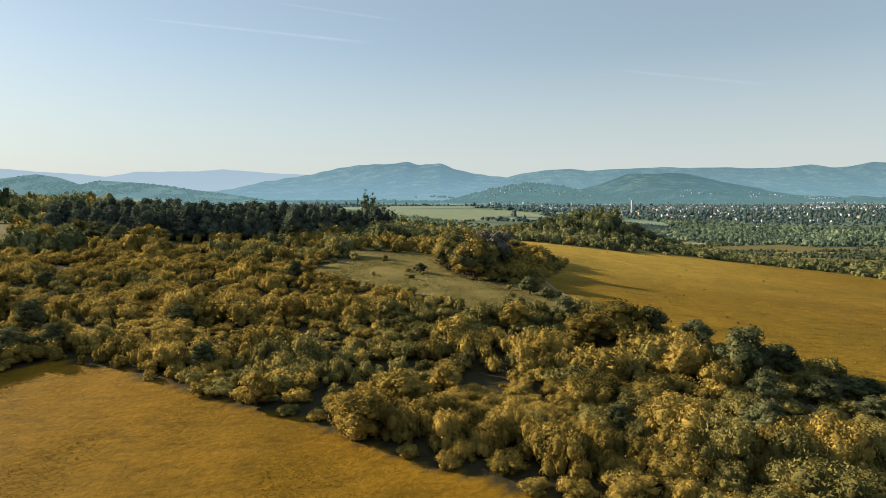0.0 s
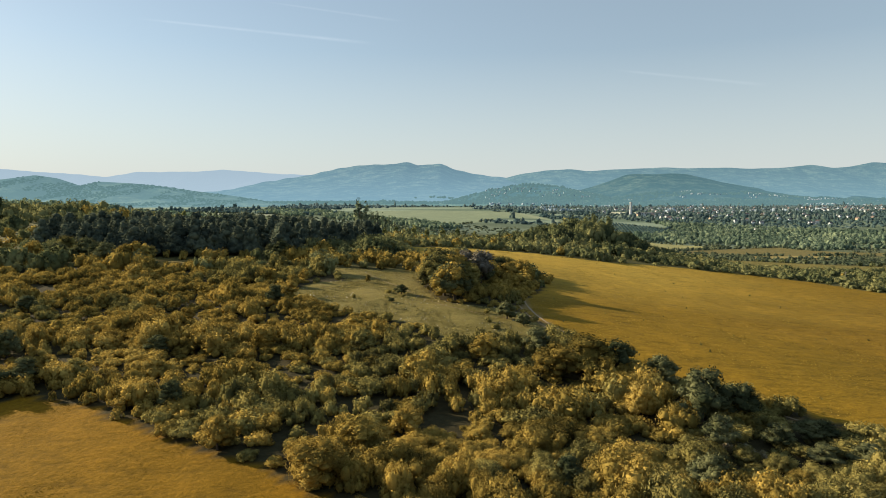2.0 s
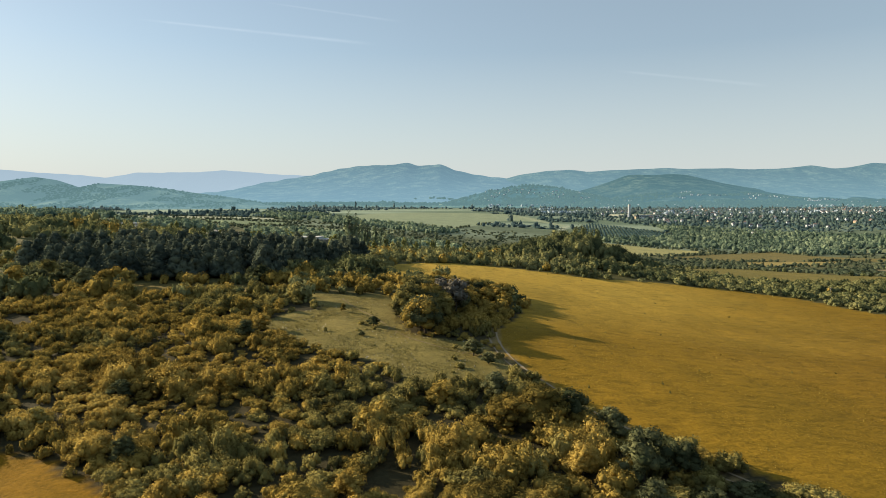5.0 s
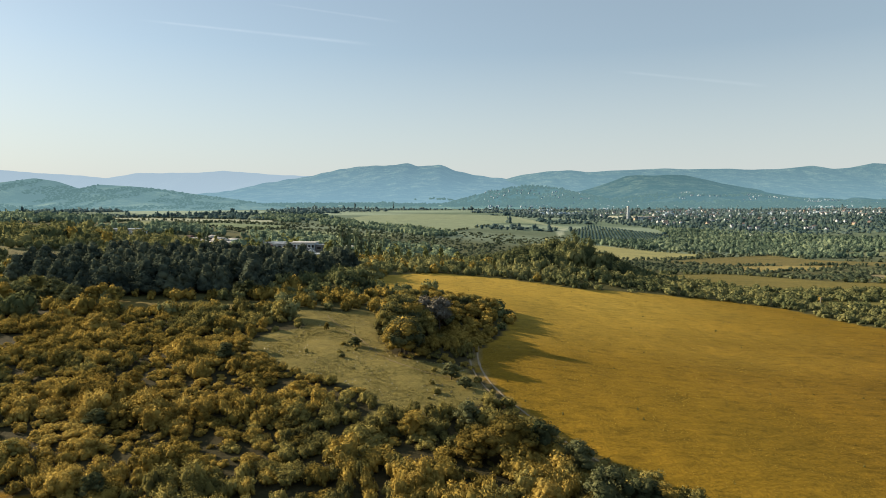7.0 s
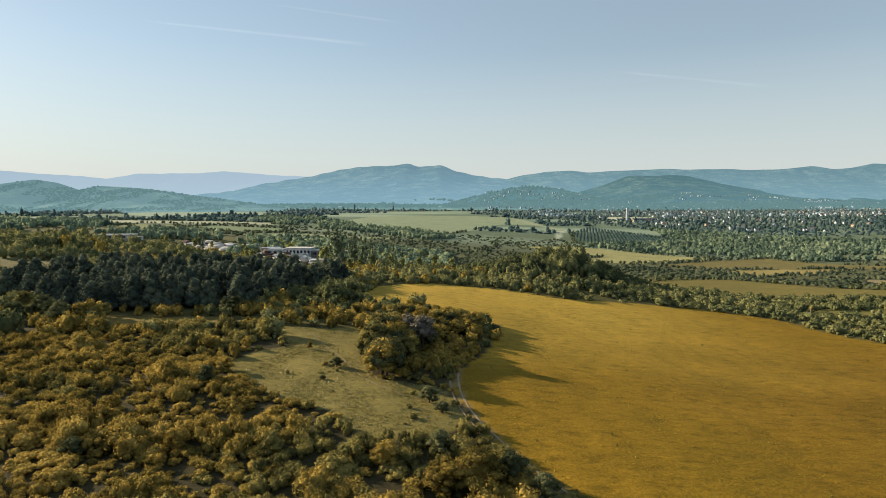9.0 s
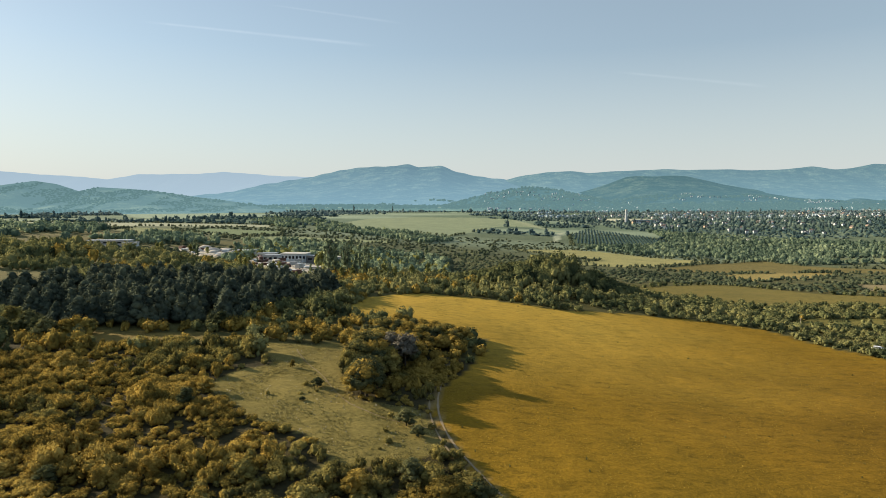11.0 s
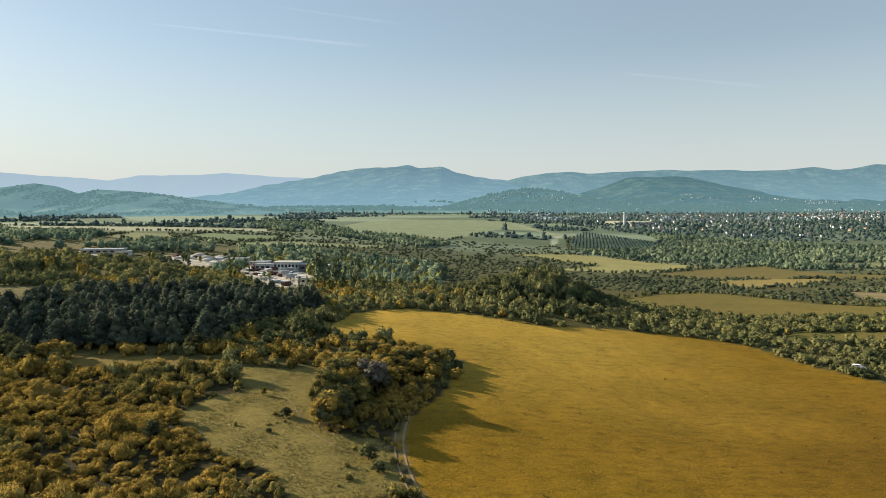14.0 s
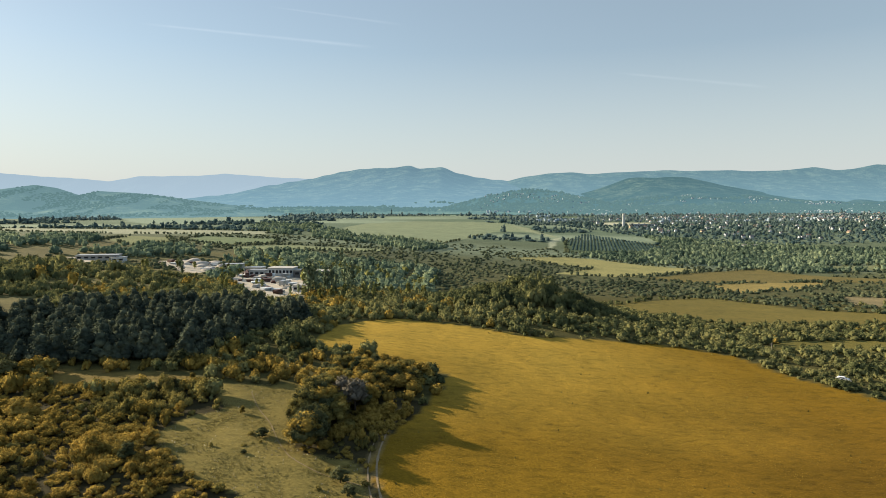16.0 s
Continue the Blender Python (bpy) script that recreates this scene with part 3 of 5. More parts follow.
def leaves(rng, lobes, count, size, tilt=0.5, soft=0.48):
    """Small leaf sprays over the outside of a heap of lobes (x, y, z, r, squash); they shade with the lobe they sit on."""
    lobes = np.array(lobes, float)
    w = lobes[:, 3] ** 2
    k = rng.choice(len(lobes), count * 3, p=w / w.sum())
    n = rng.normal(size=(count * 3, 3))
    n[:, 2] = np.where(n[:, 2] < -0.5, -n[:, 2], n[:, 2])
    n = unit(n)
    L = lobes[k]
    p = L[:, :3] + n * (L[:, 3] * rng.uniform(0.74, 1.22, len(k)))[:, None] * np.stack([np.ones(len(k)), np.ones(len(k)), L[:, 4]], 1)
    keep = p[:, 2] > 0.02
    for j, l in enumerate(lobes):
        q = (p - l[:3]) / np.array((1, 1, l[4]))
        keep &= (np.linalg.norm(q, axis=1) > 0.86 * l[3]) | (k == j)
    p, n, q = p[keep][:count], n[keep][:count], L[keep][:count, 4]
    n = unit(n / np.stack([np.ones(len(q)), np.ones(len(q)), q], 1))
    flat = unit(n + rng.normal(size=n.shape) * tilt)
    flat *= np.sign(np.sum(flat * n, 1))[:, None]
    a = unit(np.cross(flat, rng.normal(size=n.shape)))
    b = np.cross(flat, a)
    s = size * rng.uniform(0.6, 1.4, len(p))[:, None]
    el = rng.uniform(0.55, 0.95, len(p))[:, None]
    v = np.stack([p - a * s * 0.6, p - b * s * 0.5 * el, p + a * s * 0.6 + b * s * 0.3], 1).reshape(-1, 3)
    sn = unit(n + rng.normal(size=n.shape) * soft)
    return v, np.arange(len(p) * 3).reshape(-1, 3), np.repeat(sn, 3, 0)


def cores(rng, lobes, fine=False, shrink=0.74, rough=0.22):
    V, Fc = (ICO2_V, ICO2_F) if fine else (ICO_V, ICO_F)
    parts = []
    for x, y, z, r, q in lobes:
        v = V * (1 + rng.uniform(-rough, rough, len(V)))[:, None] * r * shrink
        v = v * np.array((1, 1, q)) + np.array((x, y, z))
        v[:, 2] = np.maximum(v[:, 2], 0.0)
        parts.append((v, Fc, unit(V / np.array((1, 1, q)))))
    return join(parts)


def bush_lobes(rng, r, h, n):
    """A heap of lobes about r wide and h high, standing on z = 0."""
    out = [(0, 0, h * 0.42, r * 0.66, h * 0.55 / (r * 0.66))]
    for j in range(n):
        a, d = rng.uniform(0, 6.283), r * rng.uniform(0.30, 0.86)
        q = rng.uniform(0.17, 0.38) * r
        out.append((d * math.cos(a), d * math.sin(a), h * rng.uniform(0.10, 1.0 - 0.45 * d / r), q, rng.uniform(0.8, 1.15)))
    return out


def bush(seed, r, h, n, count, size, even=0.0):
    """even: how far the leaves turn up to the sky, as on a far plant whose lobes blend."""
    rng = np.random.RandomState(seed)
    lobes = bush_lobes(rng, r, h, n)
    v, f, vn = join([cores(rng, lobes, shrink=0.74 + 0.2 * min(1.0, 1.25 * even)), leaves(rng, lobes, count, size)])
    return v, f, unit(vn + np.array((0, 0, even)))


def tree_crown(seed, r, h, base, n, count, size, fine=False):
    rng = np.random.RandomState(seed)
    lobes = [(0, 0, base + (h - base) * 0.5, r * 0.6, (h - base) * 0.5 / (r * 0.62))]
    for j in range(n):
        a, u = rng.uniform(0, 6.283), rng.uniform(0.05, 0.95)
        d = r * math.sin(math.pi * (0.25 + 0.65 * u)) * rng.uniform(0.45, 0.85)
        lobes.append((d * math.cos(a), d * math.sin(a), base + (h - base) * (0.12 + 0.80 * u), r * rng.uniform(0.24, 0.42), rng.uniform(0.75, 1.05)))
    return join([cores(rng, lobes, fine), leaves(rng, lobes, count, size)])


def pine_crown(seed, r, h, tiers, count, size):
    """A broad, shaggy cone of drooping tufts with a blunt tip."""
    rng = np.random.RandomState(seed)
    lobes = []
    for k in range(tiers):
        u = k / (tiers - 1)
        m = max(1, round(5 * (1 - u)))
        turn = rng.uniform(0, 6.283)
        for j in range(m):
            a = turn + j * 6.283 / m + rng.uniform(-0.4, 0.4)
            d = r * (1 - u) ** 0.8 * (0.58 if m > 1 else 0) * rng.uniform(0.8, 1.15)
            lobes.append((d * math.cos(a), d * math.sin(a), h * (0.18 + 0.70 * u), r * (0.56 - 0.20 * u) * rng.uniform(0.85, 1.15), 1.0 + 0.3 * u))
    return join([cores(rng, lobes, False, 0.88, 0.2), leaves(rng, lobes, count, size, 0.6, 0.25)])


def tube(p0, p1, r0, r1, sides=7):
    p0, p1 = np.array(p0, float), np.array(p1, float)
    d = (p1 - p0) / np.linalg.norm(p1 - p0)
    a = np.cross(d, (0.3, 0.9, 0.1))
    a /= np.linalg.norm(a)
    b = np.cross(d, a)
    t = np.arange(sides) * 2 * np.pi / sides
    ring = np.cos(t)[:, None] * a + np.sin(t)[:, None] * b
    v = np.concatenate([p0 + ring * r0, p1 + ring * r1])
    i = np.arange(sides)
    j = (i + 1) % sides
    return v, np.concatenate([np.stack([i, j, j + sides], 1), np.stack([i, j + sides, i + sides], 1)])


def trunk(seed, h, r, limbs):
    """A tapered, slightly leaning trunk with rising limbs."""
    rng = np.random.RandomState(seed)
    lean = rng.uniform(-0.05, 0.05, 2) * h
    top = np.array((lean[0], lean[1], h))
    parts = [tube((0, 0, -0.3), top * 0.5, r, r * 0.7), tube(top * 0.5, top, r * 0.7, r * 0.22)]
    for k in range(limbs):
        u = rng.uniform(0.30, 0.85)
        a = rng.uniform(0, 6.283)
        q = top * u
        l = h * rng.uniform(0.22, 0.36)
        parts.append(tube(q, q + np.array((math.cos(a) * l, math.sin(a) * l, l * 0.8)), r * 0.45, r * 0.12, 5))
    return join(parts)


def place(x, y, turn=0.0, s=1.0, sz=None, sink=0.05):
    z = float(ground_z(x, y)) - sink
    return Matrix.Translation((x, y, z)) @ Matrix.Rotation(turn, 4, "Z") @ Matrix.Diagonal((s, s, sz or s, 1))


def put_copy(ob, m):
    """A copy at m, its size included."""
    c = copy_thing(ob, m)
    c.matrix_basis = m
    return c


def scatter_stuff(name, variants, pts, material, label, category, group=""):
    """All plants of one far stand in one mesh. pts: x, y, scale, height scale."""
    rng = np.random.RandomState(len(pts))
    vs, fs, ns, n = [], [], [], 0
    pts = np.asarray(pts)
    zz = ground_z(pts[:, 0], pts[:, 1])
    pick = rng.randint(0, len(variants), len(pts))
    turn = rng.uniform(0, 6.283, len(pts))
    for k, (v, f, vn) in enumerate(variants):
        m = np.where(pick == k)[0]
        if not len(m):
            continue
        c, s = np.cos(turn[m])[:, None], np.sin(turn[m])[:, None]
        sc = pts[m, 2][:, None]
        x = (v[:, 0] * c - v[:, 1] * s) * sc + pts[m, 0][:, None]
        y = (v[:, 0] * s + v[:, 1] * c) * sc + pts[m, 1][:, None]
        z = v[:, 2] * pts[m, 3][:, None] + zz[m][:, None] - 0.05
        vs.append(np.stack([x, y, z], -1).reshape(-1, 3))
        fs.append((f[None] + (np.arange(len(m)) * len(v))[:, None, None] + n).reshape(-1, 3))
        ns.append(np.stack([vn[:, 0] * c - vn[:, 1] * s, vn[:, 0] * s + vn[:, 1] * c, vn[:, 2] + 0 * c], -1).reshape(-1, 3))
        n += len(m) * len(v)
    me = leafy_mesh(name, (np.concatenate(vs), np.concatenate(fs), np.concatenate(ns)), material)
    return tagged(new(name, me), label, category, group, "stuff")


def jitter_grid(rng, x0, x1, y0, y1, step):
    gx, gy = np.meshgrid(np.arange(x0, x1, step), np.arange(y0, y1, step))
    x = gx.ravel() + rng.uniform(-0.5, 0.5, gx.size) * step * 0.95
    y = gy.ravel() + rng.uniform(-0.5, 0.5, gx.size) * step * 0.95
    return x, y


def in_sight(x, y, margin=14):
    return np.abs(x - 15) < 0.72 * y + 15 + margin


def is_open(x, y, pad=0.0):
    o = np.zeros(x.shape, bool)
    for p in OPEN_LAND:
        o |= inside(p, x, y)
    return o


rng = np.random.RandomState(7)

# --- the scrub between the two meadows
x, y = jitter_grid(rng, -110, 75, 24, 135, 1.9)
keep = in_sight(x, y) & ~is_open(x + 0.4 * wobble(x, y, 4, 1), y) & ~inside(CLUMP, x, y) & ~inside(PINES, x, y) & ((y < 126) | ((x > -60) & (x < -16)))
gap = wobble(x, y, 11, 40) + 0.5 * wobble(x, y, 5, 41)
keep &= (gap > np.where((x > -10) & (y < 80), -0.88, -1.05)) & (rng.uniform(size=len(x)) < 0.93)
x, y = x[keep], y[keep]
r = (1.12 + 0.32 * wobble(x, y, 9, 42)) * np.exp(rng.normal(0, 0.27, len(x)))
r = np.clip(r * (1 + 0.14 * np.clip((x + 12) / 22, 0, 1) * np.clip((92 - y) / 25, 0, 1)), 0.5, 2.5)
edge = np.zeros(len(x), bool)      # bushes at the grass's edge stay small enough not to cover it
for ox, oy in ((1, 0), (-1, 0), (0, 1), (0, -1), (0.7, -0.7), (-0.7, -0.7)):
    edge |= is_open(x + ox * r * 0.8, y + oy * r * 0.8)
r = np.where(edge, np.minimum(r * 0.58, 0.95), r)
h = np.clip(0.25 + 0.80 * r * rng.uniform(0.55, 1.5, len(x)) + 0.80 * wobble(x, y, 9, 43) + 0.40 * wobble(x, y, 4, 45), 0.4, 3.3)
h = h * np.where((x > 27) & (y > 46), 0.62, 1.0) * np.where(edge, 0.85, 1.0)
h = np.maximum(h, 0.75 * r)
h = h * np.where((x > -42) & (x < -15) & (y > 117), 1.45, 1.0)
d = np.hypot(x - 5, y)
order = np.argsort(d)
x, y, r, h = x[order], y[order], r[order], h[order]
# darker kinds beyond x 27 stand in for the round tree's shade
hue = 0.8 * wobble(x, y, 24, 44) + 0.30 * rng.normal(size=len(x)) + 0.50 * np.clip((-4 - x) / 14, 0, 1) - 0.25 * (y > 88) - 0.70 * np.clip((x + 5) / 15, 0, 1) * (y < 85) - 0.9 * ((x > 27) & (y > 46)) - 1.3 * ((x > -42) & (x < -15) & (y > 117))

near_bush = [leafy_mesh("foliage", bush(100 + k, 1.0, 1.0 + 0.03 * k, 34, 2300, 0.075), (M_SCRUB, M_GREEN, M_GOLD)[k % 3]) for k in range(9)]
N_NEAR = 280
protos = []
for k, me in enumerate(near_bush):
    ob = new("shrub", me)
    tagged(ob, ("olive-brown broadleaf shrub in dense scrub", "dark green thorny shrub in dense scrub", "golden turning shrub in dense scrub")[k % 3], "shrub", "shrubs of the scrub")
    protos.append([ob, False])
for k in range(min(N_NEAR, len(x))):
    c = 2 if hue[k] > 0.70 else 0 if hue[k] > -0.45 else 1
    j = c + 3 * rng.randint(3)
    m = place(x[k], y[k], rng.uniform(0, 6.283), r[k], h[k])
    if not protos[j][1]:
        protos[j][0].matrix_basis = m
        protos[j][1] = True
    else:
        put_copy(protos[j][0], m)
for ob, planted in protos:
    if not planted:
        bpy.data.objects.remove(ob)
rest = np.arange(N_NEAR, len(x))
mid_bush = [bush(140 + k, 1.0, 1.05, 12, 300, 0.155, 0.15) for k in range(8)]
fine_bush = [bush(160 + k, 1.0, 1.05, 18, 640, 0.110) for k in range(8)]
for c, (nm, mat, lab) in enumerate((("scrub_olive", M_SCRUB, "dense olive-brown scrub on the slope"), ("scrub_green", M_GREEN, "dense dark green scrub on the slope"),
                                    ("scrub_golden", M_GOLD, "dense golden turning scrub on the slope"))):
    kk = [k for k in rest if (2 if hue[k] > 0.70 else 0 if hue[k] > -0.45 else 1) == c]
    for lod, part_name, keep in ((mid_bush, nm, r[kk] <= 1.15), (fine_bush, nm + "_tall", r[kk] > 1.15)):
        q = np.array(kk)[keep]
        if len(q):
            scatter_stuff(part_name, lod, np.stack([x[q], y[q], r[q], h[q]], 1), mat, lab, "scrub")

# --- single trees and bushes that stand out
def make_tree(label, crown, crown_mat, stem, category="tree", group="", name="tree"):
    e = tagged(new(name), label, category, group)
    for nm, data, mat in (("trunk", stem, M_BARK), ("crown", crown, crown_mat)):
        o = new(nm, leafy_mesh(nm, data, mat) if nm == "crown" else build_mesh(nm, *data, mat))
        o.parent = e
    return e


broad = [make_tree("bushy dark green field tree", tree_crown(200 + k, 0.42, 1.0, 0.05, 30, 1500, 0.042, False), (M_COPSE, M_SCRUB, M_GOLD, M_COPSE, M_GREEN, M_GOLD)[k], trunk(210 + k, 0.8, 0.035, 5), group="trees of the copse") for k in range(6)]
used = set()


def plant(kind, k, x, y, height, spread=1.0, label=""):
    m = place(x, y, (x * 7.3 + y * 3.1) % 6.28, height * spread, height)
    ob = kind[k]
    if (id(kind), k) in used:
        ob = put_copy(ob, m)
    else:
        used.add((id(kind), k))
        ob.matrix_basis = m
    if label:
        ob["label"] = label
    return ob


for k, x0, y0, hh, sp, lab in [
        (0, 26.6, 55.2, 5.0, 1.25, "round dark green tree at the scrub's edge"), (3, 30.6, 56.5, 3.4, 1.3, "dark tree at the scrub's edge"),
        (2, 21.2, 55.6, 3.4, 1.1, "yellow-leaved small tree in the scrub"), (0, 36.0, 52.5, 1.7, 1.8, "low dark bush at the meadow's edge"),
        (1, 19.0, 67.0, 4.6, 1.5, "broad yellow-green tree in the scrub"), (5, 15.5, 66.0, 4.0, 1.4, "broad yellow-green tree in the scrub"),
        (0, 23.0, 68.5, 3.8, 1.3, "dark green tree by the farm track"), (3, 26.0, 64.0, 3.6, 1.3, "dark green tree by the farm track"),
        # dark foliage here stands in for the trees' shaded side
        (0, 33, 47, 1.8, 1.8, "dark bushy tree at the meadow's edge"), (3, 36, 46.5, 2.1, 1.7, "dark bushy tree at the meadow's edge"), (0, 39.5, 47.5, 2.0, 1.7, "dark bushy tree at the meadow's edge"),
        (3, 31, 50.5, 2.0, 1.6, "dark bushy tree at the meadow's edge"), (0, 34.5, 52, 1.9, 1.7, "dark bushy tree at the meadow's edge"), (3, 43, 46, 1.9, 1.7, "dark bushy tree at the meadow's edge"),
        (0, -43.5, 63.0, 3.4, 1.4, "dark tree at the meadow's edge"), (3, -46.2, 61.6, 3.2, 1.4, "dark tree at the meadow's edge"), (0, -41.0, 65.8, 3.0, 1.4, "dark tree at the meadow's edge"), (3, -49.0, 60.6, 3.4, 1.4, "dark tree at the meadow's edge"),
        (2, -26.7, 59.8, 2.2, 2.2, "wide golden bush at the meadow's edge"),
        (0, 12.8, 92.5, 2.6, 1.4, "dark corner bush beside the clearing"), (3, 14.8, 88.5, 1.9, 1.4, "dark corner bush beside the clearing"),
        (1, -10.9, 118.6, 1.5, 0.9, "small lone bush in the clearing"), (3, -3.9, 108.0, 1.7, 1.7, "low spreading bush in the clearing"),
        (3, -5.0, 101.0, 0.8, 1.7, "tiny low bush in the clearing"),
        (0, -34.0, 146.0, 4.4, 1.3, "round dark tree before the pines"), (3, -37.0, 148.0, 3.6, 1.2, "round dark tree before the pines")]:
    plant(broad, k, x0, y0, hh, sp, lab)

for k, x0, y0, hh in [(0, -69, 135.5, 5.0), (3, -73, 138.5, 4.6), (1, -66, 138, 4.2), (4, -62.5, 141, 3.4), (0, -77, 142, 5.2), (3, -81, 138, 4.6), (4, -84, 146, 5.0), (1, -88, 140, 4.4)]:
    plant(broad, k, x0, y0, hh, 1.25, "rounded dark tree beside the pines")
x, y = jitter_grid(rng, -60, 40, 42, 118, 12.5)
k_in = in_sight(x, y, 0) & ~is_open(x, y) & ~inside(CLUMP, x, y) & (rng.uniform(size=len(x)) < 0.75)
for x0, y0 in zip(x[k_in], y[k_in]):
    plant(broad, int(rng.choice([0, 1, 3, 4]) if x0 > 12 else rng.randint(6)), x0, y0, rng.uniform(2.2, 3.7), rng.uniform(1.1, 1.5), "small bushy tree rising out of the scrub")
pale = [tagged(new("shrub", leafy_mesh("foliage", bush(180, 1.0, 1.0, 18, 500, 0.12), M_PALE)), "dry shrub covered in whitish seed heads", "shrub", "pale shrubs")]
for x0, y0, hh in [(24.6, 49.6, 0.9), (26.0, 49.3, 0.8), (27.4, 48.6, 0.9), (28.6, 48.0, 0.7)]:
    plant(pale, 0, x0, y0, hh, 0.85)

x, y = jitter_grid(rng, -24, 18, 78, 140, 4.2)
k_in = inside(CLEARING, x, y) & (wobble(x, y, 14, 62) + 0.6 * rng.normal(size=len(x)) > 0.75)
x, y = x[k_in], y[k_in]
scatter_stuff("clearing_bushes", fine_bush, np.stack([x, y, rng.uniform(0.25, 0.9, len(x)), rng.uniform(0.2, 0.75, len(x))], 1), M_GREEN, "low green bushes dotted over the clearing", "bushes")

# --- the copse at the track's bend
x, y = jitter_grid(rng, -4, 32, 100, 166, 2.6)
k_in = inside(CLUMP, x, y)
x, y = x[k_in], y[k_in]
for j in range(len(x)):
    k = int(rng.choice([0, 3, 4, 3, 1, 4] if y[j] < 124 else [1, 1, 4, 5, 4, 1, 0, 4]))
    hh = (6.0 if y[j] < 126 else 5.5) + 0.8 * float(wobble(x[j], y[j], 14, 60)) + rng.uniform(-0.4, 0.7) - min(1.9, max(0.0, (y[j] - 122) * 0.16))
    if math.hypot(x[j] - 9.6, y[j] - 122) < 3.4:
        continue
    if not inside(CLUMP, x[j] + 4.5, y[j]):
        hh *= 0.90      # lower towards the meadow
    plant(broad, k, x[j], y[j], hh, rng.uniform(1.05, 1.3) * (1.2 if hh < 3.4 else 1.0))
grey = [make_tree("grey half-bare tree in the copse", tree_crown(250, 0.40, 1.0, 0.25, 16, 900, 0.05), M_GREY, trunk(251, 0.85, 0.03, 6))]
for x0, y0, hh in [(10.8, 122.2, 7.0), (7.8, 124.6, 6.6)]:
    plant(grey, 0, x0, y0, hh, 1.15)

# --- the pine plantation
pines = [make_tree("dark green pine in a dense plantation", pine_crown(300 + k, 0.34, 1.0, 7, 520, 0.065), M_PINE, trunk(310 + k, 0.9, 0.02, 0), "pine", "pine plantation", "pine_tree") for k in range(5)]
x, y = jitter_grid(rng, -125, -10, 140, 250, 4.9)
k_in = inside(PINES, x, y)
x, y = x[k_in], y[k_in]
order = np.argsort(y + 0.2 * np.abs(x))
for j in order[:300]:
    plant(pines, int(rng.randint(5)), x[j], y[j], 6.7 + 0.9 * float(wobble(x[j], y[j], 18, 70)) + rng.uniform(-1.2, 1.4), rng.uniform(1.1, 1.45))
if len(order) > 300:
    j = order[300:]
    scatter_stuff("pine_stand", [pine_crown(330 + k, 0.30, 1.0, 5, 80, 0.14) for k in range(4)],
                  np.stack([x[j], y[j], rng.uniform(6.5, 8.6, len(j)) * 1.05, rng.uniform(6.5, 8.6, len(j))], 1), M_PINE, "back of the dark pine plantation", "pines")

# --- woods and scrub past the meadow and over the left-hand rise
x, y = jitter_grid(rng, -330, 330, 60, 345, 3.5)
keep = in_sight(x, y, 25) & ~is_open(x, y) & ~inside(CLUMP, x, y) & ~inside(PINES, x, y)
keep &= ~((x > -110) & (x < 75) & (y < 126)) & ((wobble(x, y, 26, 80) + 0.5 * wobble(x, y, 9, 81) > np.where((x < -95) & (y > 120), np.where(y > 225, -0.15, 0.22), -0.75)) | ((y > 225) & (x > -100)))
x, y = x[keep], y[keep]
r = np.clip((1.55 + 0.5 * wobble(x, y, 17, 82)) * np.exp(rng.normal(0, 0.30, len(x))), 0.6, 3.4)
wood = np.exp(-((x - 67) / 28) ** 2 - ((y - 282) / 24) ** 2) * 7.5 + np.exp(-((x + 5) / 40) ** 2 - ((y - 290) / 45) ** 2) * 2.5
wood = wood + np.where((y > 222) & (x > 20) & (x < 140), 0.3, 0.0)
wood = wood + np.clip((-x - 112) / 45, 0, 1) * np.clip((y - 190) / 50, 0, 1) * 3.6
wood = wood * np.where((x > -75) & (x < -22) & (y > 236) & (y < 285), 0.1, 1.0)
low_belt = np.where((x > 75) & (y > 150), 0.72, 1.0)
h = r * rng.uniform(0.95, 1.45, len(x)) * low_belt + wood * rng.uniform(0.6, 1.2, len(x)) + 0.2
r = r + 0.50 * wood
keep = (wood < 1.2) | (rng.uniform(size=len(x)) < 0.42)
x, y, r, h, wood = x[keep], y[keep], r[keep], h[keep], wood[keep]
pts = np.stack([x, y, r, h], 1)
# the 1.9 term gives brightly lit trees yellow foliage in place of light
hue = wobble(x, y, 30, 84) + 0.55 * rng.normal(size=len(x)) - np.where(((y > 225) & (x > -70)) | (x > 60), 1.5, 0) - np.where(y > 150, np.where(x < -70, 1.25, 0.6), np.where(x < -70, 0.2, 0)) + np.where((x > -38) & (x < 32) & (y > 235) & (rng.uniform(size=len(x)) < 0.55), 1.9, 0) - wood * 0.25 + np.where((x > -40) & (x < 5) & (y < 215), 0.05, 0)
near_small = [bush(420 + k, 1.0, 1.05, 9, 170, 0.19, 0.3) for k in range(8)]
small = [bush(400 + k, 1.0, 1.05, 4, 60, 0.27, 0.45) for k in range(8)]
clear = np.hypot(x - 147.0, y - 182.0) > 1.9
x, y, r, h, wood, hue, pts = x[clear], y[clear], r[clear], h[clear], wood[clear], hue[clear], pts[clear]
grove = (wood > 2.0) & (x > 20)
grove_tree = [bush(440 + k, 1.0, 1.05, 18, 460, 0.11, 0.5) for k in range(6)]
scatter_stuff("grove", grove_tree, pts[grove], M_WOOD, "grove of tall dark green trees behind the meadow", "trees")
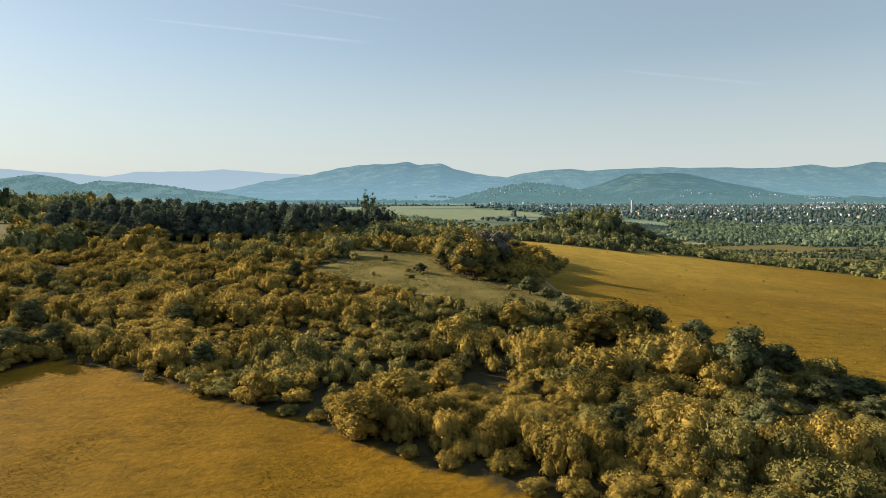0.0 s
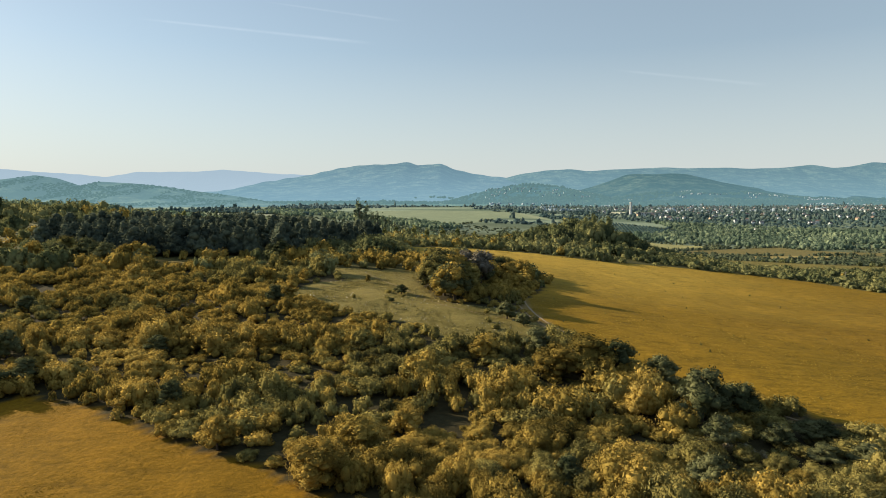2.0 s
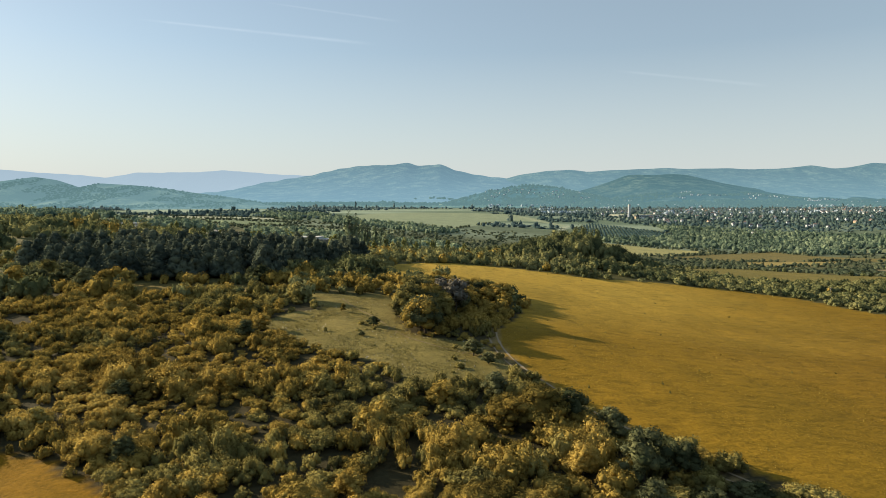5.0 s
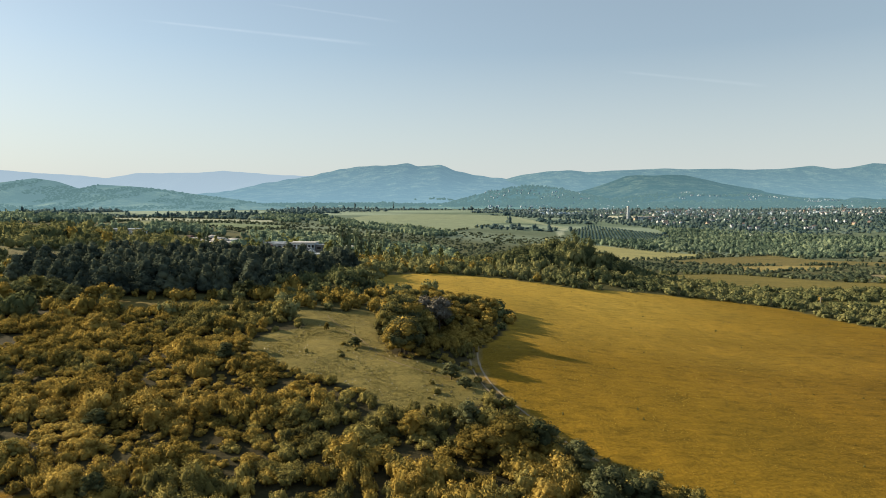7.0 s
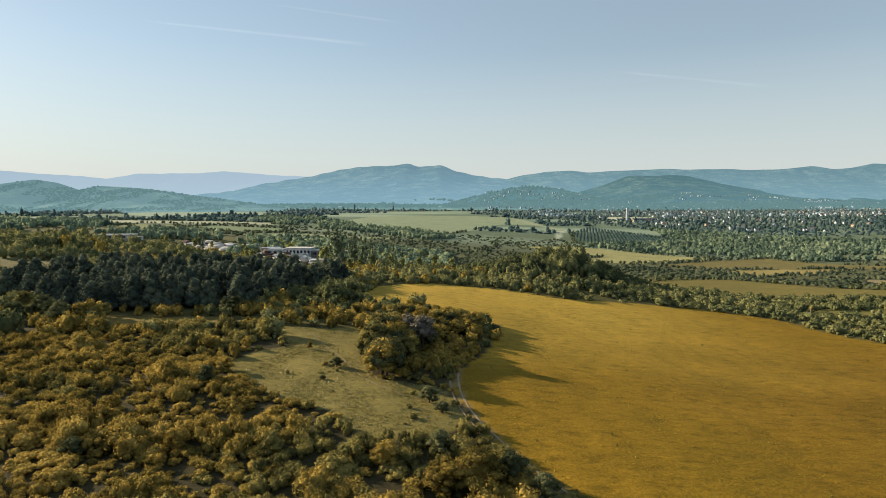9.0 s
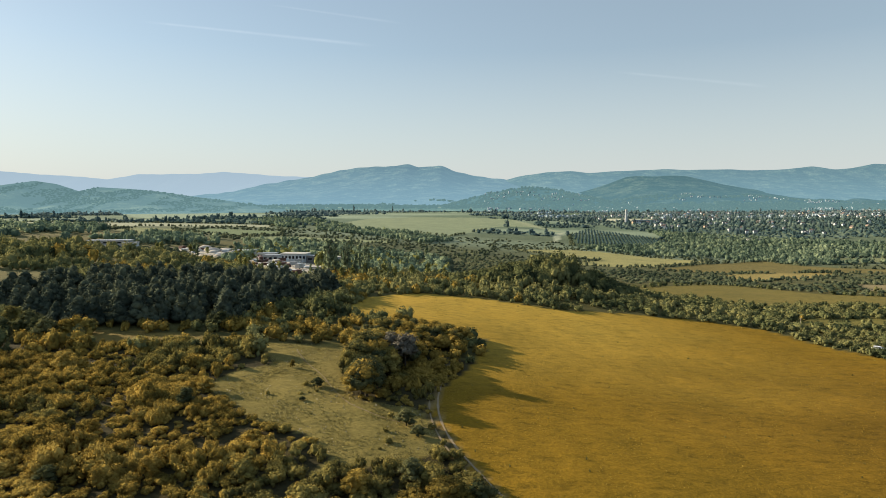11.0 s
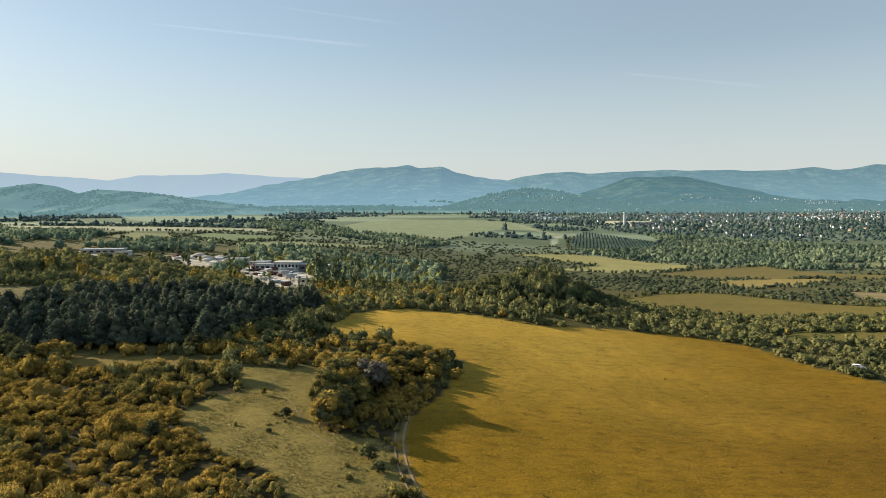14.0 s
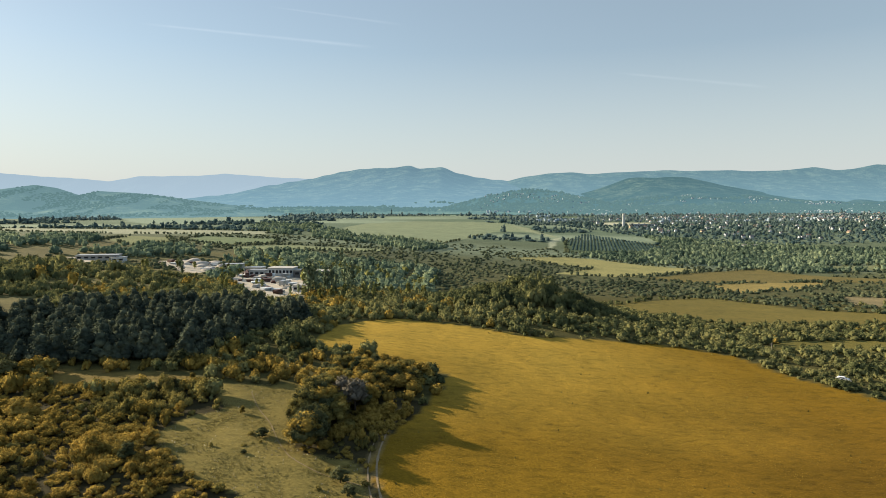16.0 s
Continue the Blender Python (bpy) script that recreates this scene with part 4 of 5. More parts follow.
for lo, hi, nm, mat, lab in ((-9, -0.35, "woodland_dark", M_WOOD, "dark green thicket behind the meadow"), (-0.35, 1.05, "woodland_olive", M_SCRUB, "olive scrub and thicket on the rise"),
                             (1.05, 9, "woodland_golden", M_GOLD, "golden autumn thicket on the rise")):
    k = (hue >= lo) & (hue < hi) & ~grove
    for lod, part_name, q in ((near_small, nm + "_near", k & (y < 215)), (small, nm, k & (y >= 215))):
        if q.any():
            scatter_stuff(part_name, lod, pts[q], M_YELLOW if mat is M_GOLD and lod is small else mat, lab, "thicket")

# --- scrub of the valley, hedges and belts of trees
x, y = jitter_grid(rng, -760, 800, 345, 1340, 8.3)
WOODS = [[(-306, 1014), (-355, 1325), (-227, 1226), (-103, 961), (-31, 921), (34, 824), (-7, 758), (-85, 830), (-216, 929)], [(181, 820), (313, 889), (365, 985), (380, 1130), (470, 1070), (640, 905), (760, 860), (700, 700), (508, 689), (400, 680), (337, 749), (254, 764)], [(-290, 560), (-120, 640), (20, 560), (20, 345), (-260, 345)],
         [(-560, 640), (-260, 620), (-230, 470), (-300, 345), (-560, 345)], [(520, 905), (760, 800), (700, 640), (520, 690)]]


def in_woods(x, y):
    w = np.zeros(len(x), bool)
    for p in WOODS:
        w |= inside(p, x, y)
    return w


tiny = [bush(500 + k, 1.0, 1.0, 1, 10, 0.55, 0.9) for k in range(8)]
keep = in_sight(x, y, 40) & ~is_open(x, y) & in_woods(x, y) & ((x > -150) | (wobble(x, y, 45, 96) > -0.1)) & ~inside([(-190, 320), (-195, 500), (-112, 480), (-108, 330)], x, y) & ~inside([(-240, 350), (-240, 455), (-182, 455), (-176, 350)], x, y)
x, y = x[keep], y[keep]
far_tree = [bush(520 + k, 1.0, 1.0, 3, 24, 0.38, 0.7) for k in range(8)]
pts = np.stack([x, y, rng.uniform(2.6, 5.4, len(x)), rng.uniform(3.4, 7.6, len(x))], 1)
# some trees get brighter yellow-green leaves, painted as if strongly sunlit
sunny = (rng.uniform(size=len(x)) < 0.30) & (x > -160) & (y < 520)
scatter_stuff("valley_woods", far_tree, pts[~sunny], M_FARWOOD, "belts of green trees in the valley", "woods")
scatter_stuff("valley_woods_golden", far_tree, pts[sunny], M_YELLOW, "yellow-green trees round the works yard, coloured as sunlit", "woods")
x, y = jitter_grid(rng, -300, 700, 345, 900, 6.2)
keep = in_sight(x, y, 10) & ~is_open(x, y) & (~in_woods(x, y) | ((x > -240) & (x < -108) & (y < 500))) & ((wobble(x, y * 0.7, 70, 90) + 0.6 * wobble(x, y, 22, 92) > -0.35) | (rng.uniform(size=len(x)) < 0.2)) & (rng.uniform(size=len(x)) < 1.3 - y / 900)
x, y = x[keep], y[keep]
scatter_stuff("valley_scrub", tiny, np.stack([x, y, rng.uniform(1.8, 3.9, len(x)), rng.uniform(0.8, 2.2, len(x)) + 1.0 * (wobble(x, y, 45, 93) > 0.5)], 1), M_VALLEY, "low olive scrub of the valley", "scrub")
hx, hy = [], []
for p, _ in FIELDS[:6] + FIELDS[8:12] + FIELDS[14:]:
    for (x0, y0), (x1, y1) in zip(p, p[1:] + p[:1]):
        n = int(math.hypot(x1 - x0, y1 - y0) / 4.5)
        s = np.linspace(0, 1, n, endpoint=False)
        s = s[(wobble(x0 + (x1 - x0) * s, y0 + (y1 - y0) * s, 55, 97) > -0.5)]
        hx.append(x0 + (x1 - x0) * s + rng.normal(0, 1.6, len(s)))
        hy.append(y0 + (y1 - y0) * s + rng.normal(0, 1.6, len(s)))
hx, hy = np.concatenate(hx), np.concatenate(hy)
k = in_sight(hx, hy, 30) & (hy < 1100)
hx, hy = hx[k], hy[k]
pts = np.stack([hx, hy, rng.uniform(1.5, 2.8, len(hx)), rng.uniform(1.6, 3.6, len(hx))], 1)
scatter_stuff("hedgerows", tiny, pts[hy >= 420], M_VALLEY, "dark hedgerows between the valley fields", "hedge")
scatter_stuff("hedgerows_near", small, pts[hy < 420] * np.array((1, 1, 0.8, 0.8)), M_WOOD, "dark hedgerows below the meadow", "hedge")

# --- trees of the town and the far fields
x, y = jitter_grid(rng, -1500, 1500, 1000, 2050, 14.5)
TOWN = [(230, 1480), (420, 1750), (620, 2050), (1500, 2050), (1500, 900), (640, 900), (470, 1060), (370, 1150)]
town = inside(TOWN, x, y)
keep = in_sight(x, y, 60) & ~is_open(x, y) & (town | (wobble(x * 0.4, y, 130, 95) > 0.38))
x, y, town = x[keep], y[keep], town[keep]
r, h = np.exp(rng.normal(1.5, 0.34, len(x))) * np.where(town, 1, 1.35), np.exp(rng.normal(1.45, 0.40, len(x))) * np.where(town, 1, 1.15)
dots = [bush(600 + k, 1.0, 1.0, 0, 8, 0.6, 0.8) for k in range(8)]
pts = np.stack([x, y, r, h], 1)
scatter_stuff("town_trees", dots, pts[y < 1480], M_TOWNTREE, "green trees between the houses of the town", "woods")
scatter_stuff("town_trees_far", dots, pts[y >= 1480], M_TOWNFAR, "trees of the town's far side, paled by painted haze", "woods")

def drape(ob, height):
    """Lifts plants set on the land sheet onto the hill that covers it."""
    me = ob.data
    co = np.empty(len(me.vertices) * 3, np.float32)
    me.vertices.foreach_get("co", co)
    co = co.reshape(-1, 3)
    co[:, 2] += height(co[:, 0], co[:, 1]) - ground_z(co[:, 0], co[:, 1])
    me.vertices.foreach_set("co", co.ravel())
    me.update()


# --- woods on the hazy far floor of the valley and up the feet of the mountains
x, y = jitter_grid(rng, -3000, 3000, 1980, 3500, 26.0)
zt = surface_z(x, y)
keep = in_sight(x, y, 40) & (wobble(x * 0.35, y, 150, 130) + 0.5 * wobble(x * 0.5, y, 60, 131) > np.where(x > 0.1 * y, -0.45, 0.35) + np.clip(zt / 60, 0, 1)) & (zt < 60)
keep &= ~((hill_z(NEAR_HILL, x, y) > -4) & (x < -380) & (y < NEAR_HILL[0]))
x, y = x[keep], y[keep]
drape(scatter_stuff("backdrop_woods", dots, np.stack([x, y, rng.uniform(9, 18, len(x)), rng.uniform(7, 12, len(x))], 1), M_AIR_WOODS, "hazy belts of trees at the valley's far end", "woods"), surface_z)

# --- woods on the two nearer hills
for nm, hill, x0, x1, lim, lab in (("woods_near_hill", NEAR_HILL, -1640, -380, -0.1, "hazy dark woods on the low hill"), ("woods_town_hill", TOWN_HILL, -60, 860, -0.45, "hazy trees between the houses on the hill")):
    x, y = jitter_grid(rng, x0, x1, hill[0] - hill[1], hill[0] - 5, 21.0 if hill is TOWN_HILL else 10.0)
    zt = hill_z(hill, x, y)
    keep = (wobble(x, y, 130, 150) + 0.7 * wobble(x, y, 48, 151) > lim) & (zt > ground_z(x, y) + 3) & in_sight(x, y, 20)
    x, y, zt = x[keep], y[keep], zt[keep]
    ob = scatter_stuff("backdrop_" + nm, dots, np.stack([x, y, rng.uniform(7, 13, len(x)) * (1 if hill is TOWN_HILL else 0.6), rng.uniform(6, 10, len(x)) * (1 if hill is TOWN_HILL else 0.4)], 1), M_AIR_WOODS, lab, "woods")
    drape(ob, functools.partial(hill_z, hill))

# --- orchard rows below the town
gx, gy = np.meshgrid(np.arange(-130, 130, 6.0), np.arange(-160, 170, 9.5))
x = 285 + gx.ravel() * 0.94 - gy.ravel() * 0.34
y = 1020 + gx.ravel() * 0.34 + gy.ravel() * 0.94
k = inside([(225, 1033), (279, 1170), (372, 964), (335, 893), (205, 886)], x, y)
scatter_stuff("orchard", dots, np.stack([x[k], y[k], np.full(k.sum(), 2.7), np.full(k.sum(), 2.4)], 1), M_TOWNTREE, "rows of small orchard trees below the town", "orchard")

# --- poplars by the yard
poplars = [make_tree("tall slim grey-green poplar by the yard", tree_crown(700 + k, 0.135, 1.0, 0.05, 26, 380, 0.05), M_POPLAR, trunk(710 + k, 0.9, 0.018, 3), group="poplars", name="poplar_tree") for k in range(3)]
for j, (x0, y0, hh) in enumerate([(-35.2, 288, 19), (-31.9, 288, 18), (-33, 317, 17), (-37, 300, 16), (-32.5, 374, 18), (-29, 378, 17), (-27, 290, 14), (-24, 296, 12.5), (-20, 306, 12), (-34.5, 340, 16), (-27, 352, 15), (-31.8, 447, 13.7), (-64, 549, 17), (-60, 501, 14), (-42.5, 283.5, 6.5),
                                  (-41.4, 294, 6), (-15, 325, 10.5), (-22, 330, 11), (-14, 429, 10), (-9, 461, 10.5), (1.6, 555, 15), (-150, 541, 11.5), (-120, 350, 9), (-10.4, 320, 9.5), (1.3, 392, 8), (-25, 345, 12), (-130, 372, 12)]):
    plant(poplars, j % 3, x0, y0, hh, 1.0)
golden = [make_tree("yellow-green poplar beside the thicket", tree_crown(720 + k, 0.2, 1.0, 0.05, 18, 360, 0.09), M_YELLOW, trunk(730 + k, 0.85, 0.02, 3), group="golden poplars", name="poplar_tree") for k in range(2)]
for j, (x0, y0, hh) in enumerate([(-18, 285, 8), (-10, 292, 9), (-4, 280, 7), (3, 288, 8), (10, 300, 9), (-22, 275, 6.5), (-26, 268, 6), (18, 296, 7), (-80, 300, 7), (-75, 292, 6), (-140, 350, 8), (-148, 362, 7)]):
    plant(golden, j % 2, x0, y0, hh, 1.0)

# ---------------------------------------------------------------- built things
def box(x0, x1, y0, y1, z0, z1):
    v = np.array([(x, y, z) for z in (z0, z1) for y in (y0, y1) for x in (x0, x1)], float)
    q = [(0, 2, 3, 1), (4, 5, 7, 6), (0, 1, 5, 4), (2, 6, 7, 3), (0, 4, 6, 2), (1, 3, 7, 5)]
    return v, np.array([t for a, b, c, d in q for t in ((a, b, c), (a, c, d))])


def piece(name, data, material, parent, label=""):
    o = new(name, build_mesh(name, *data, material))
    o.parent = parent
    if label:
        o["label"] = label
    return o


def gable(w, d, h, rise, over=0.5, thick=0.25):
    """A pitched roof with eaves, as a closed thick shell."""
    a, b = w / 2 + over, d / 2 + over
    s = []
    for z in (0, thick):
        s += [(-a, -b, h + z - 0.2), (a, -b, h + z - 0.2), (-a, 0, h + rise + z), (a, 0, h + rise + z), (-a, b, h + z - 0.2), (a, b, h + z - 0.2)]
    q = [(0, 2, 3, 1), (2, 4, 5, 3), (6, 7, 9, 8), (8, 9, 11, 10), (0, 1, 7, 6), (4, 10, 11, 5), (0, 6, 8, 2), (2, 8, 10, 4), (1, 3, 9, 7), (3, 5, 11, 9)]
    return np.array(s, float), np.array([t for a_, b_, c_, d_ in q for t in ((a_, b_, c_), (a_, c_, d_))])


def house_walls(w, d, h, rise):
    v, f = box(-w / 2, w / 2, -d / 2, d / 2, -1.5, h)
    g = np.array([(-w / 2, -d / 2, h), (-w / 2, d / 2, h), (-w / 2, 0, h + rise - 0.1), (w / 2, -d / 2, h), (w / 2, d / 2, h), (w / 2, 0, h + rise - 0.1)], float)
    return join([(v, f), (g, np.array([(0, 2, 1), (3, 4, 5), (0, 3, 5), (0, 5, 2), (1, 2, 5), (1, 5, 4)]))])


def make_house(label, w, d, h, rise, wall, roof):
    e = tagged(new("house"), label, "house", "houses of the town")
    piece("wall", house_walls(w, d, h, rise), wall, e)
    piece("roof", gable(w, d, h, rise), roof, e)
    piece("chimney", box(w * 0.2, w * 0.2 + 0.8, -0.4, 0.4, h + rise * 0.5, h + rise + 1.0), M_CONCRETE, e)
    for k in (-0.27, 0.27):
        piece("window", box(w * k - 0.7, w * k + 0.7, -d / 2 - 0.05, -d / 2 + 0.1, 1.0, 2.4), M_GLASS, e)
    return e


houses = [make_house("white house with a red clay roof", 11, 9, 4.5, 4.0, M_WALL, M_TILE), make_house("white house with a grey roof", 10, 8.5, 4.8, 3.8, M_WALL, M_SLATE),
          make_house("ochre house with a red clay roof", 12, 9, 4.2, 4.2, M_WALL2, M_TILE), make_house("white two-storey house with a red roof", 12, 10, 6.0, 3.6, M_WALL, M_TILE)]
x, y = jitter_grid(rng, 250, 1500, 1080, 2000, 24)
dense = wobble(x, y, 260, 120) + 0.6 * wobble(x, y, 90, 121)
keep = in_sight(x, y, 10) & inside([(330, 1420), (430, 1170), (560, 1090), (740, 1040), (1500, 1100), (1500, 2000), (700, 1900), (420, 1620)], x, y) & ~is_open(x, y) & (dense > -0.15)
x, y = x[keep], y[keep]
pick = rng.permutation(len(x))[:225]
spots = [(x[k], y[k], float(ground_z(x[k], y[k])) + 1.2) for k in pick]
for j, (a, b, c) in enumerate(spots):
    s = rng.uniform(0.42, 0.64)
    m = Matrix.Translation((a, b, c)) @ Matrix.Rotation(rng.uniform(-0.5, 0.5) + rng.choice([0, math.pi / 2]), 4, "Z") @ Matrix.Diagonal((s, s, s, 1))
    if j < 4:
        houses[j].matrix_basis = m
    else:
        put_copy(houses[int(rng.choice([0, 1, 1, 1, 2, 3]))], m)

# the many small far-off houses of the suburb, past counting
def tiny_house(w, d, h):
    v, f = house_walls(w, d, h, 2.6)
    v[:, 2] = np.maximum(v[:, 2], -1.5)
    return v, f


x, y = rng.uniform(150, 2600, 4600), rng.uniform(1500, 3500, 4600)
zt = surface_z(x, y)
keep = in_sight(x, y, 0) & (wobble(x, y, 230, 140) + 0.6 * wobble(x, y, 80, 141) > np.where(y > 2900, 0.75, 0.15)) & (x < 0.9 * y - 250) & (zt < 70)
x, y, zt = x[keep][:1000], y[keep][:1000], zt[keep][:1000]
parts = []
for a, b, c in zip(x, y, zt):
    v, f = tiny_house(rng.uniform(4, 7), rng.uniform(4, 5.5), rng.uniform(2.0, 3.6))
    q = rng.uniform(0, 3.14)
    v = np.stack([v[:, 0] * math.cos(q) - v[:, 1] * math.sin(q) + a, v[:, 0] * math.sin(q) + v[:, 1] * math.cos(q) + b, v[:, 2] + c + (0.8 if b > 2000 else 0.3)], 1)
    parts.append((v, f))
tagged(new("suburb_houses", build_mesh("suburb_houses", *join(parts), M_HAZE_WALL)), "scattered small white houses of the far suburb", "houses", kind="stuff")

# white tower above the town
tower = tagged(new("tower"), "tall slim white concrete tower above the town", "tower")
tz = float(ground_z(407, 1364))
tower.matrix_basis = Matrix.Translation((407, 1364, tz))
piece("shaft", tube((0, 0, -1), (0, 0, 27), 3.0, 2.5, 16), M_WALL, tower)
piece("cap", tube((0, 0, 27), (0, 0, 29.5), 3.1, 2.8, 16), M_CONCRETE, tower)

# works yard among the trees
def make_hall(label, x0, y0, turn, w, d, h, wall, roof, bays):
    e = tagged(new("industrial_building"), label, "building", "works buildings")
    e.matrix_basis = place(x0, y0, turn)
    piece("wall", box(-w / 2, w / 2, -d / 2, d / 2, -1, h), wall, e)
    piece("roof", box(-w / 2 - 0.4, w / 2 + 0.4, -d / 2 - 0.4, d / 2 + 0.4, h + 0.004, h + 0.45), roof, e)
    for k in range(bays):
        c = -w / 2 + w * (k + 0.5) / bays
        window = piece("window", box(c - w / bays * 0.3, c + w / bays * 0.3, -d / 2 - 0.06, -d / 2 + 0.1, h * 0.45, h * 0.78), M_GLASS, e)
        piece("sill", box(c - w / bays * 0.34, c + w / bays * 0.34, -d / 2 - 0.22, -d / 2 - 0.01, h * 0.45 - 0.16, h * 0.45 - 0.004), M_CONCRETE, window)
    return e


make_hall("white flat-roofed works building with a row of windows", -82, 421, -0.10, 17, 10, 5.6, M_WALL, M_CONCRETE, 7)
make_hall("dark-fronted annex of the works building", -71, 420, -0.10, 4.4, 8, 5.0, M_SLATE, M_CONCRETE, 1)
make_hall("pale blue-grey shed in the yard", -92, 400, -0.10, 10, 7, 4.0, M_METAL, M_METAL, 3)
make_hall("low pale workshop at the yard's edge", -103, 428, -0.05, 12, 8, 3.6, M_CONCRETE, M_METAL, 4)
make_hall("pale low shed by the gravel heaps", -122, 440, 0.1, 14, 7, 3.5, M_CONCRETE, M_METAL, 4)
make_hall("white building behind the poplars", -56, 430, -0.1, 12, 8, 5.0, M_WALL, M_CONCRETE, 4)
make_hall("long pale low building on the rise", -203, 415, 0.15, 26, 8, 3.2, M_CONCRETE, M_METAL, 6)
make_hall("small pale shed on the rise", -188, 412, 0.15, 8, 6, 3.0, M_WALL, M_METAL, 2)
make_hall("white hut beside the poplars", -47, 318, 0.0, 5, 4, 3.2, M_WALL, M_CONCRETE, 2)

make_hall("long pale hall beside the white tower", 441, 1372, 0.1, 30, 12, 6.5, M_WALL, M_SLATE, 8)
make_hall("pale hall with a clay-red roof near the tower", 468, 1385, -0.3, 22, 11, 6.0, M_WALL, M_TILE, 5)
make_hall("low white farm building below the town", 493, 968, 0.15, 24, 9, 4.5, M_WALL, M_SLATE, 6)
make_hall("long white greenhouse at the edge of the town", 1190, 1840, 0.05, 60, 14, 5.0, M_WALL, M_METAL, 10)


def lumpy(seed, s, q):
    rr = np.random.RandomState(seed)
    v = ICO2_V * (1 + rr.uniform(-0.14, 0.14, len(ICO2_V)))[:, None] * np.array((s, s * rr.uniform(0.7, 1.1), q))
    v[:, 2] = np.maximum(v[:, 2], -0.3)
    return v, ICO2_F


for j, (x0, y0, s, q) in enumerate([(-150, 452, 6, 2.6), (-142, 434, 5, 2.2), (-160, 464, 7, 3.0), (-133, 424, 4, 1.9), (-128, 410, 5, 2.0), (-146, 470, 6, 2.4), (-135, 452, 4, 1.8), (-155, 440, 4, 1.7),
                                    (-98, 388, 3.2, 1.2), (-79, 386, 3, 1.0), (-88, 372, 2.4, 0.9), (-66, 352, 2.6, 0.8), (-58, 330, 2.2, 0.8), (-75, 340, 2.0, 0.7), (-52, 300, 2.0, 0.7)]):
    ob = tagged(new("gravel_mound", build_mesh("gravel_mound", *lumpy(40 + j, s, q), M_GRAVEL, True)), "pale mound of gravel in the works yard", "mound", "mounds in the yard")
    ob.matrix_basis = place(x0, y0, j * 0.8)


def make_truck(label, body):
    e = tagged(new("truck"), label, "truck", "parked trucks")
    piece("cargo_box", box(-2.8, 1.6, -1.2, 1.2, 0.9, 3.1), body, e)
    piece("cab", box(1.75, 3.4, -1.15, 1.15, 0.7, 2.7), M_WALL, e)
    piece("windscreen", box(3.3, 3.43, -1.0, 1.0, 1.6, 2.5), M_GLASS, e)
    for x0 in (-1.9, 2.5):
        for y0 in (-1.05, 1.05):
            wheel = piece("wheel", tube((x0, y0 - 0.15, 0.5), (x0, y0 + 0.15, 0.5), 0.5, 0.5, 14), M_GLASS, e)
            piece("rim", tube((x0, y0 - 0.17, 0.5), (x0, y0 + 0.17, 0.5), 0.27, 0.27, 10), M_METAL, wheel, "grey metal rim")
    return e


def make_car(label, paint):
    """A small car: rounded body shell, cabin with glazing, four wheels."""
    e = tagged(new("car"), label, "car")
    prof = [(-2.0, 0.35), (-2.05, 0.75), (-1.9, 0.95), (-1.3, 1.0), (1.0, 0.95), (1.9, 0.80), (2.05, 0.6), (2.0, 0.35)]
    top = [(-1.75, 0.96), (-1.35, 1.42), (0.2, 1.46), (1.05, 0.95)]
    for nm, p, w, mat in (("body", prof, 0.85, paint), ("cabin", top, 0.72, paint)):
        n = len(p)
        v = np.array([(a, s * w, b) for s in (-1, 1) for a, b in p])
        f = [(0, k, k + 1) for k in range(1, n - 1)] + [(n, n + k + 1, n + k) for k in range(1, n - 1)]
        for k in range(n):
            q = (k + 1) % n
            f += [(k, n + k, n + q), (k, n + q, q)]
        piece(nm, (v, np.array(f)), mat, e)
    piece("windscreen", box(0.35, 0.75, -0.62, 0.62, 1.06, 1.36), M_GLASS, e)
    for s in (-1, 1):
        piece("side_window", box(-1.1, 0.15, s * 0.73 - 0.02, s * 0.73 + 0.02, 1.04, 1.36), M_GLASS, e)
    for x0 in (-1.25, 1.3):
        for y0 in (-0.78, 0.78):
            wheel = piece("wheel", tube((x0, y0 - 0.1, 0.31), (x0, y0 + 0.1, 0.31), 0.31, 0.31, 14), M_GLASS, e)
            piece("rim", tube((x0, y0 - 0.12, 0.31), (x0, y0 + 0.12, 0.31), 0.18, 0.18, 10), M_METAL, wheel, "grey metal rim")
    return e


M_CAR = plain_material("white_car_paint", (0.75, 0.76, 0.78), 0.3, 0.5, 0.05)
make_car("white car parked among the bushes below the meadow", M_CAR).matrix_basis = place(147.4, 183.4, -0.55, sink=0.0)


def make_stack(seed, material, label):
    """Three slabs piled a little askew."""
    rr = np.random.RandomState(seed)
    e = tagged(new("slab_stack"), label, "slab stack", "stacks in the yard")
    z = 0.0
    for k in range(3):
        w, d, t = rr.uniform(1.2, 2.2), rr.uniform(0.8, 1.5), rr.uniform(0.3, 0.6)
        ox, oy = rr.uniform(-0.25, 0.25, 2)
        piece("slab", box(ox - w, ox + w, oy - d, oy + d, z - (0.3 if k == 0 else 0), z + t - 0.004), material, e)
        z += t
    return e


stacks = [make_stack(60, M_WALL, "white slabs stacked in the works yard"), make_stack(61, M_CONCRETE, "grey concrete slabs stacked in the yard"), make_stack(62, M_RUST, "rust-brown scrap stacked in the yard")]
x, y = rng.uniform(-110, -50, 400), rng.uniform(290, 440, 400)
k = inside(YARD, x, y) & inside(YARD, x + 4, y) & inside(YARD, x - 4, y)
x, y = np.concatenate([x[k][:34], rng.uniform(-172, -130, 14)]), np.concatenate([y[k][:34], rng.uniform(405, 470, 14)])
for j, (x0, y0) in enumerate(zip(x, y)):
    plant(stacks, int(rng.choice([0, 0, 1, 2])) if j > 2 else j, x0, y0, rng.uniform(0.7, 1.5))

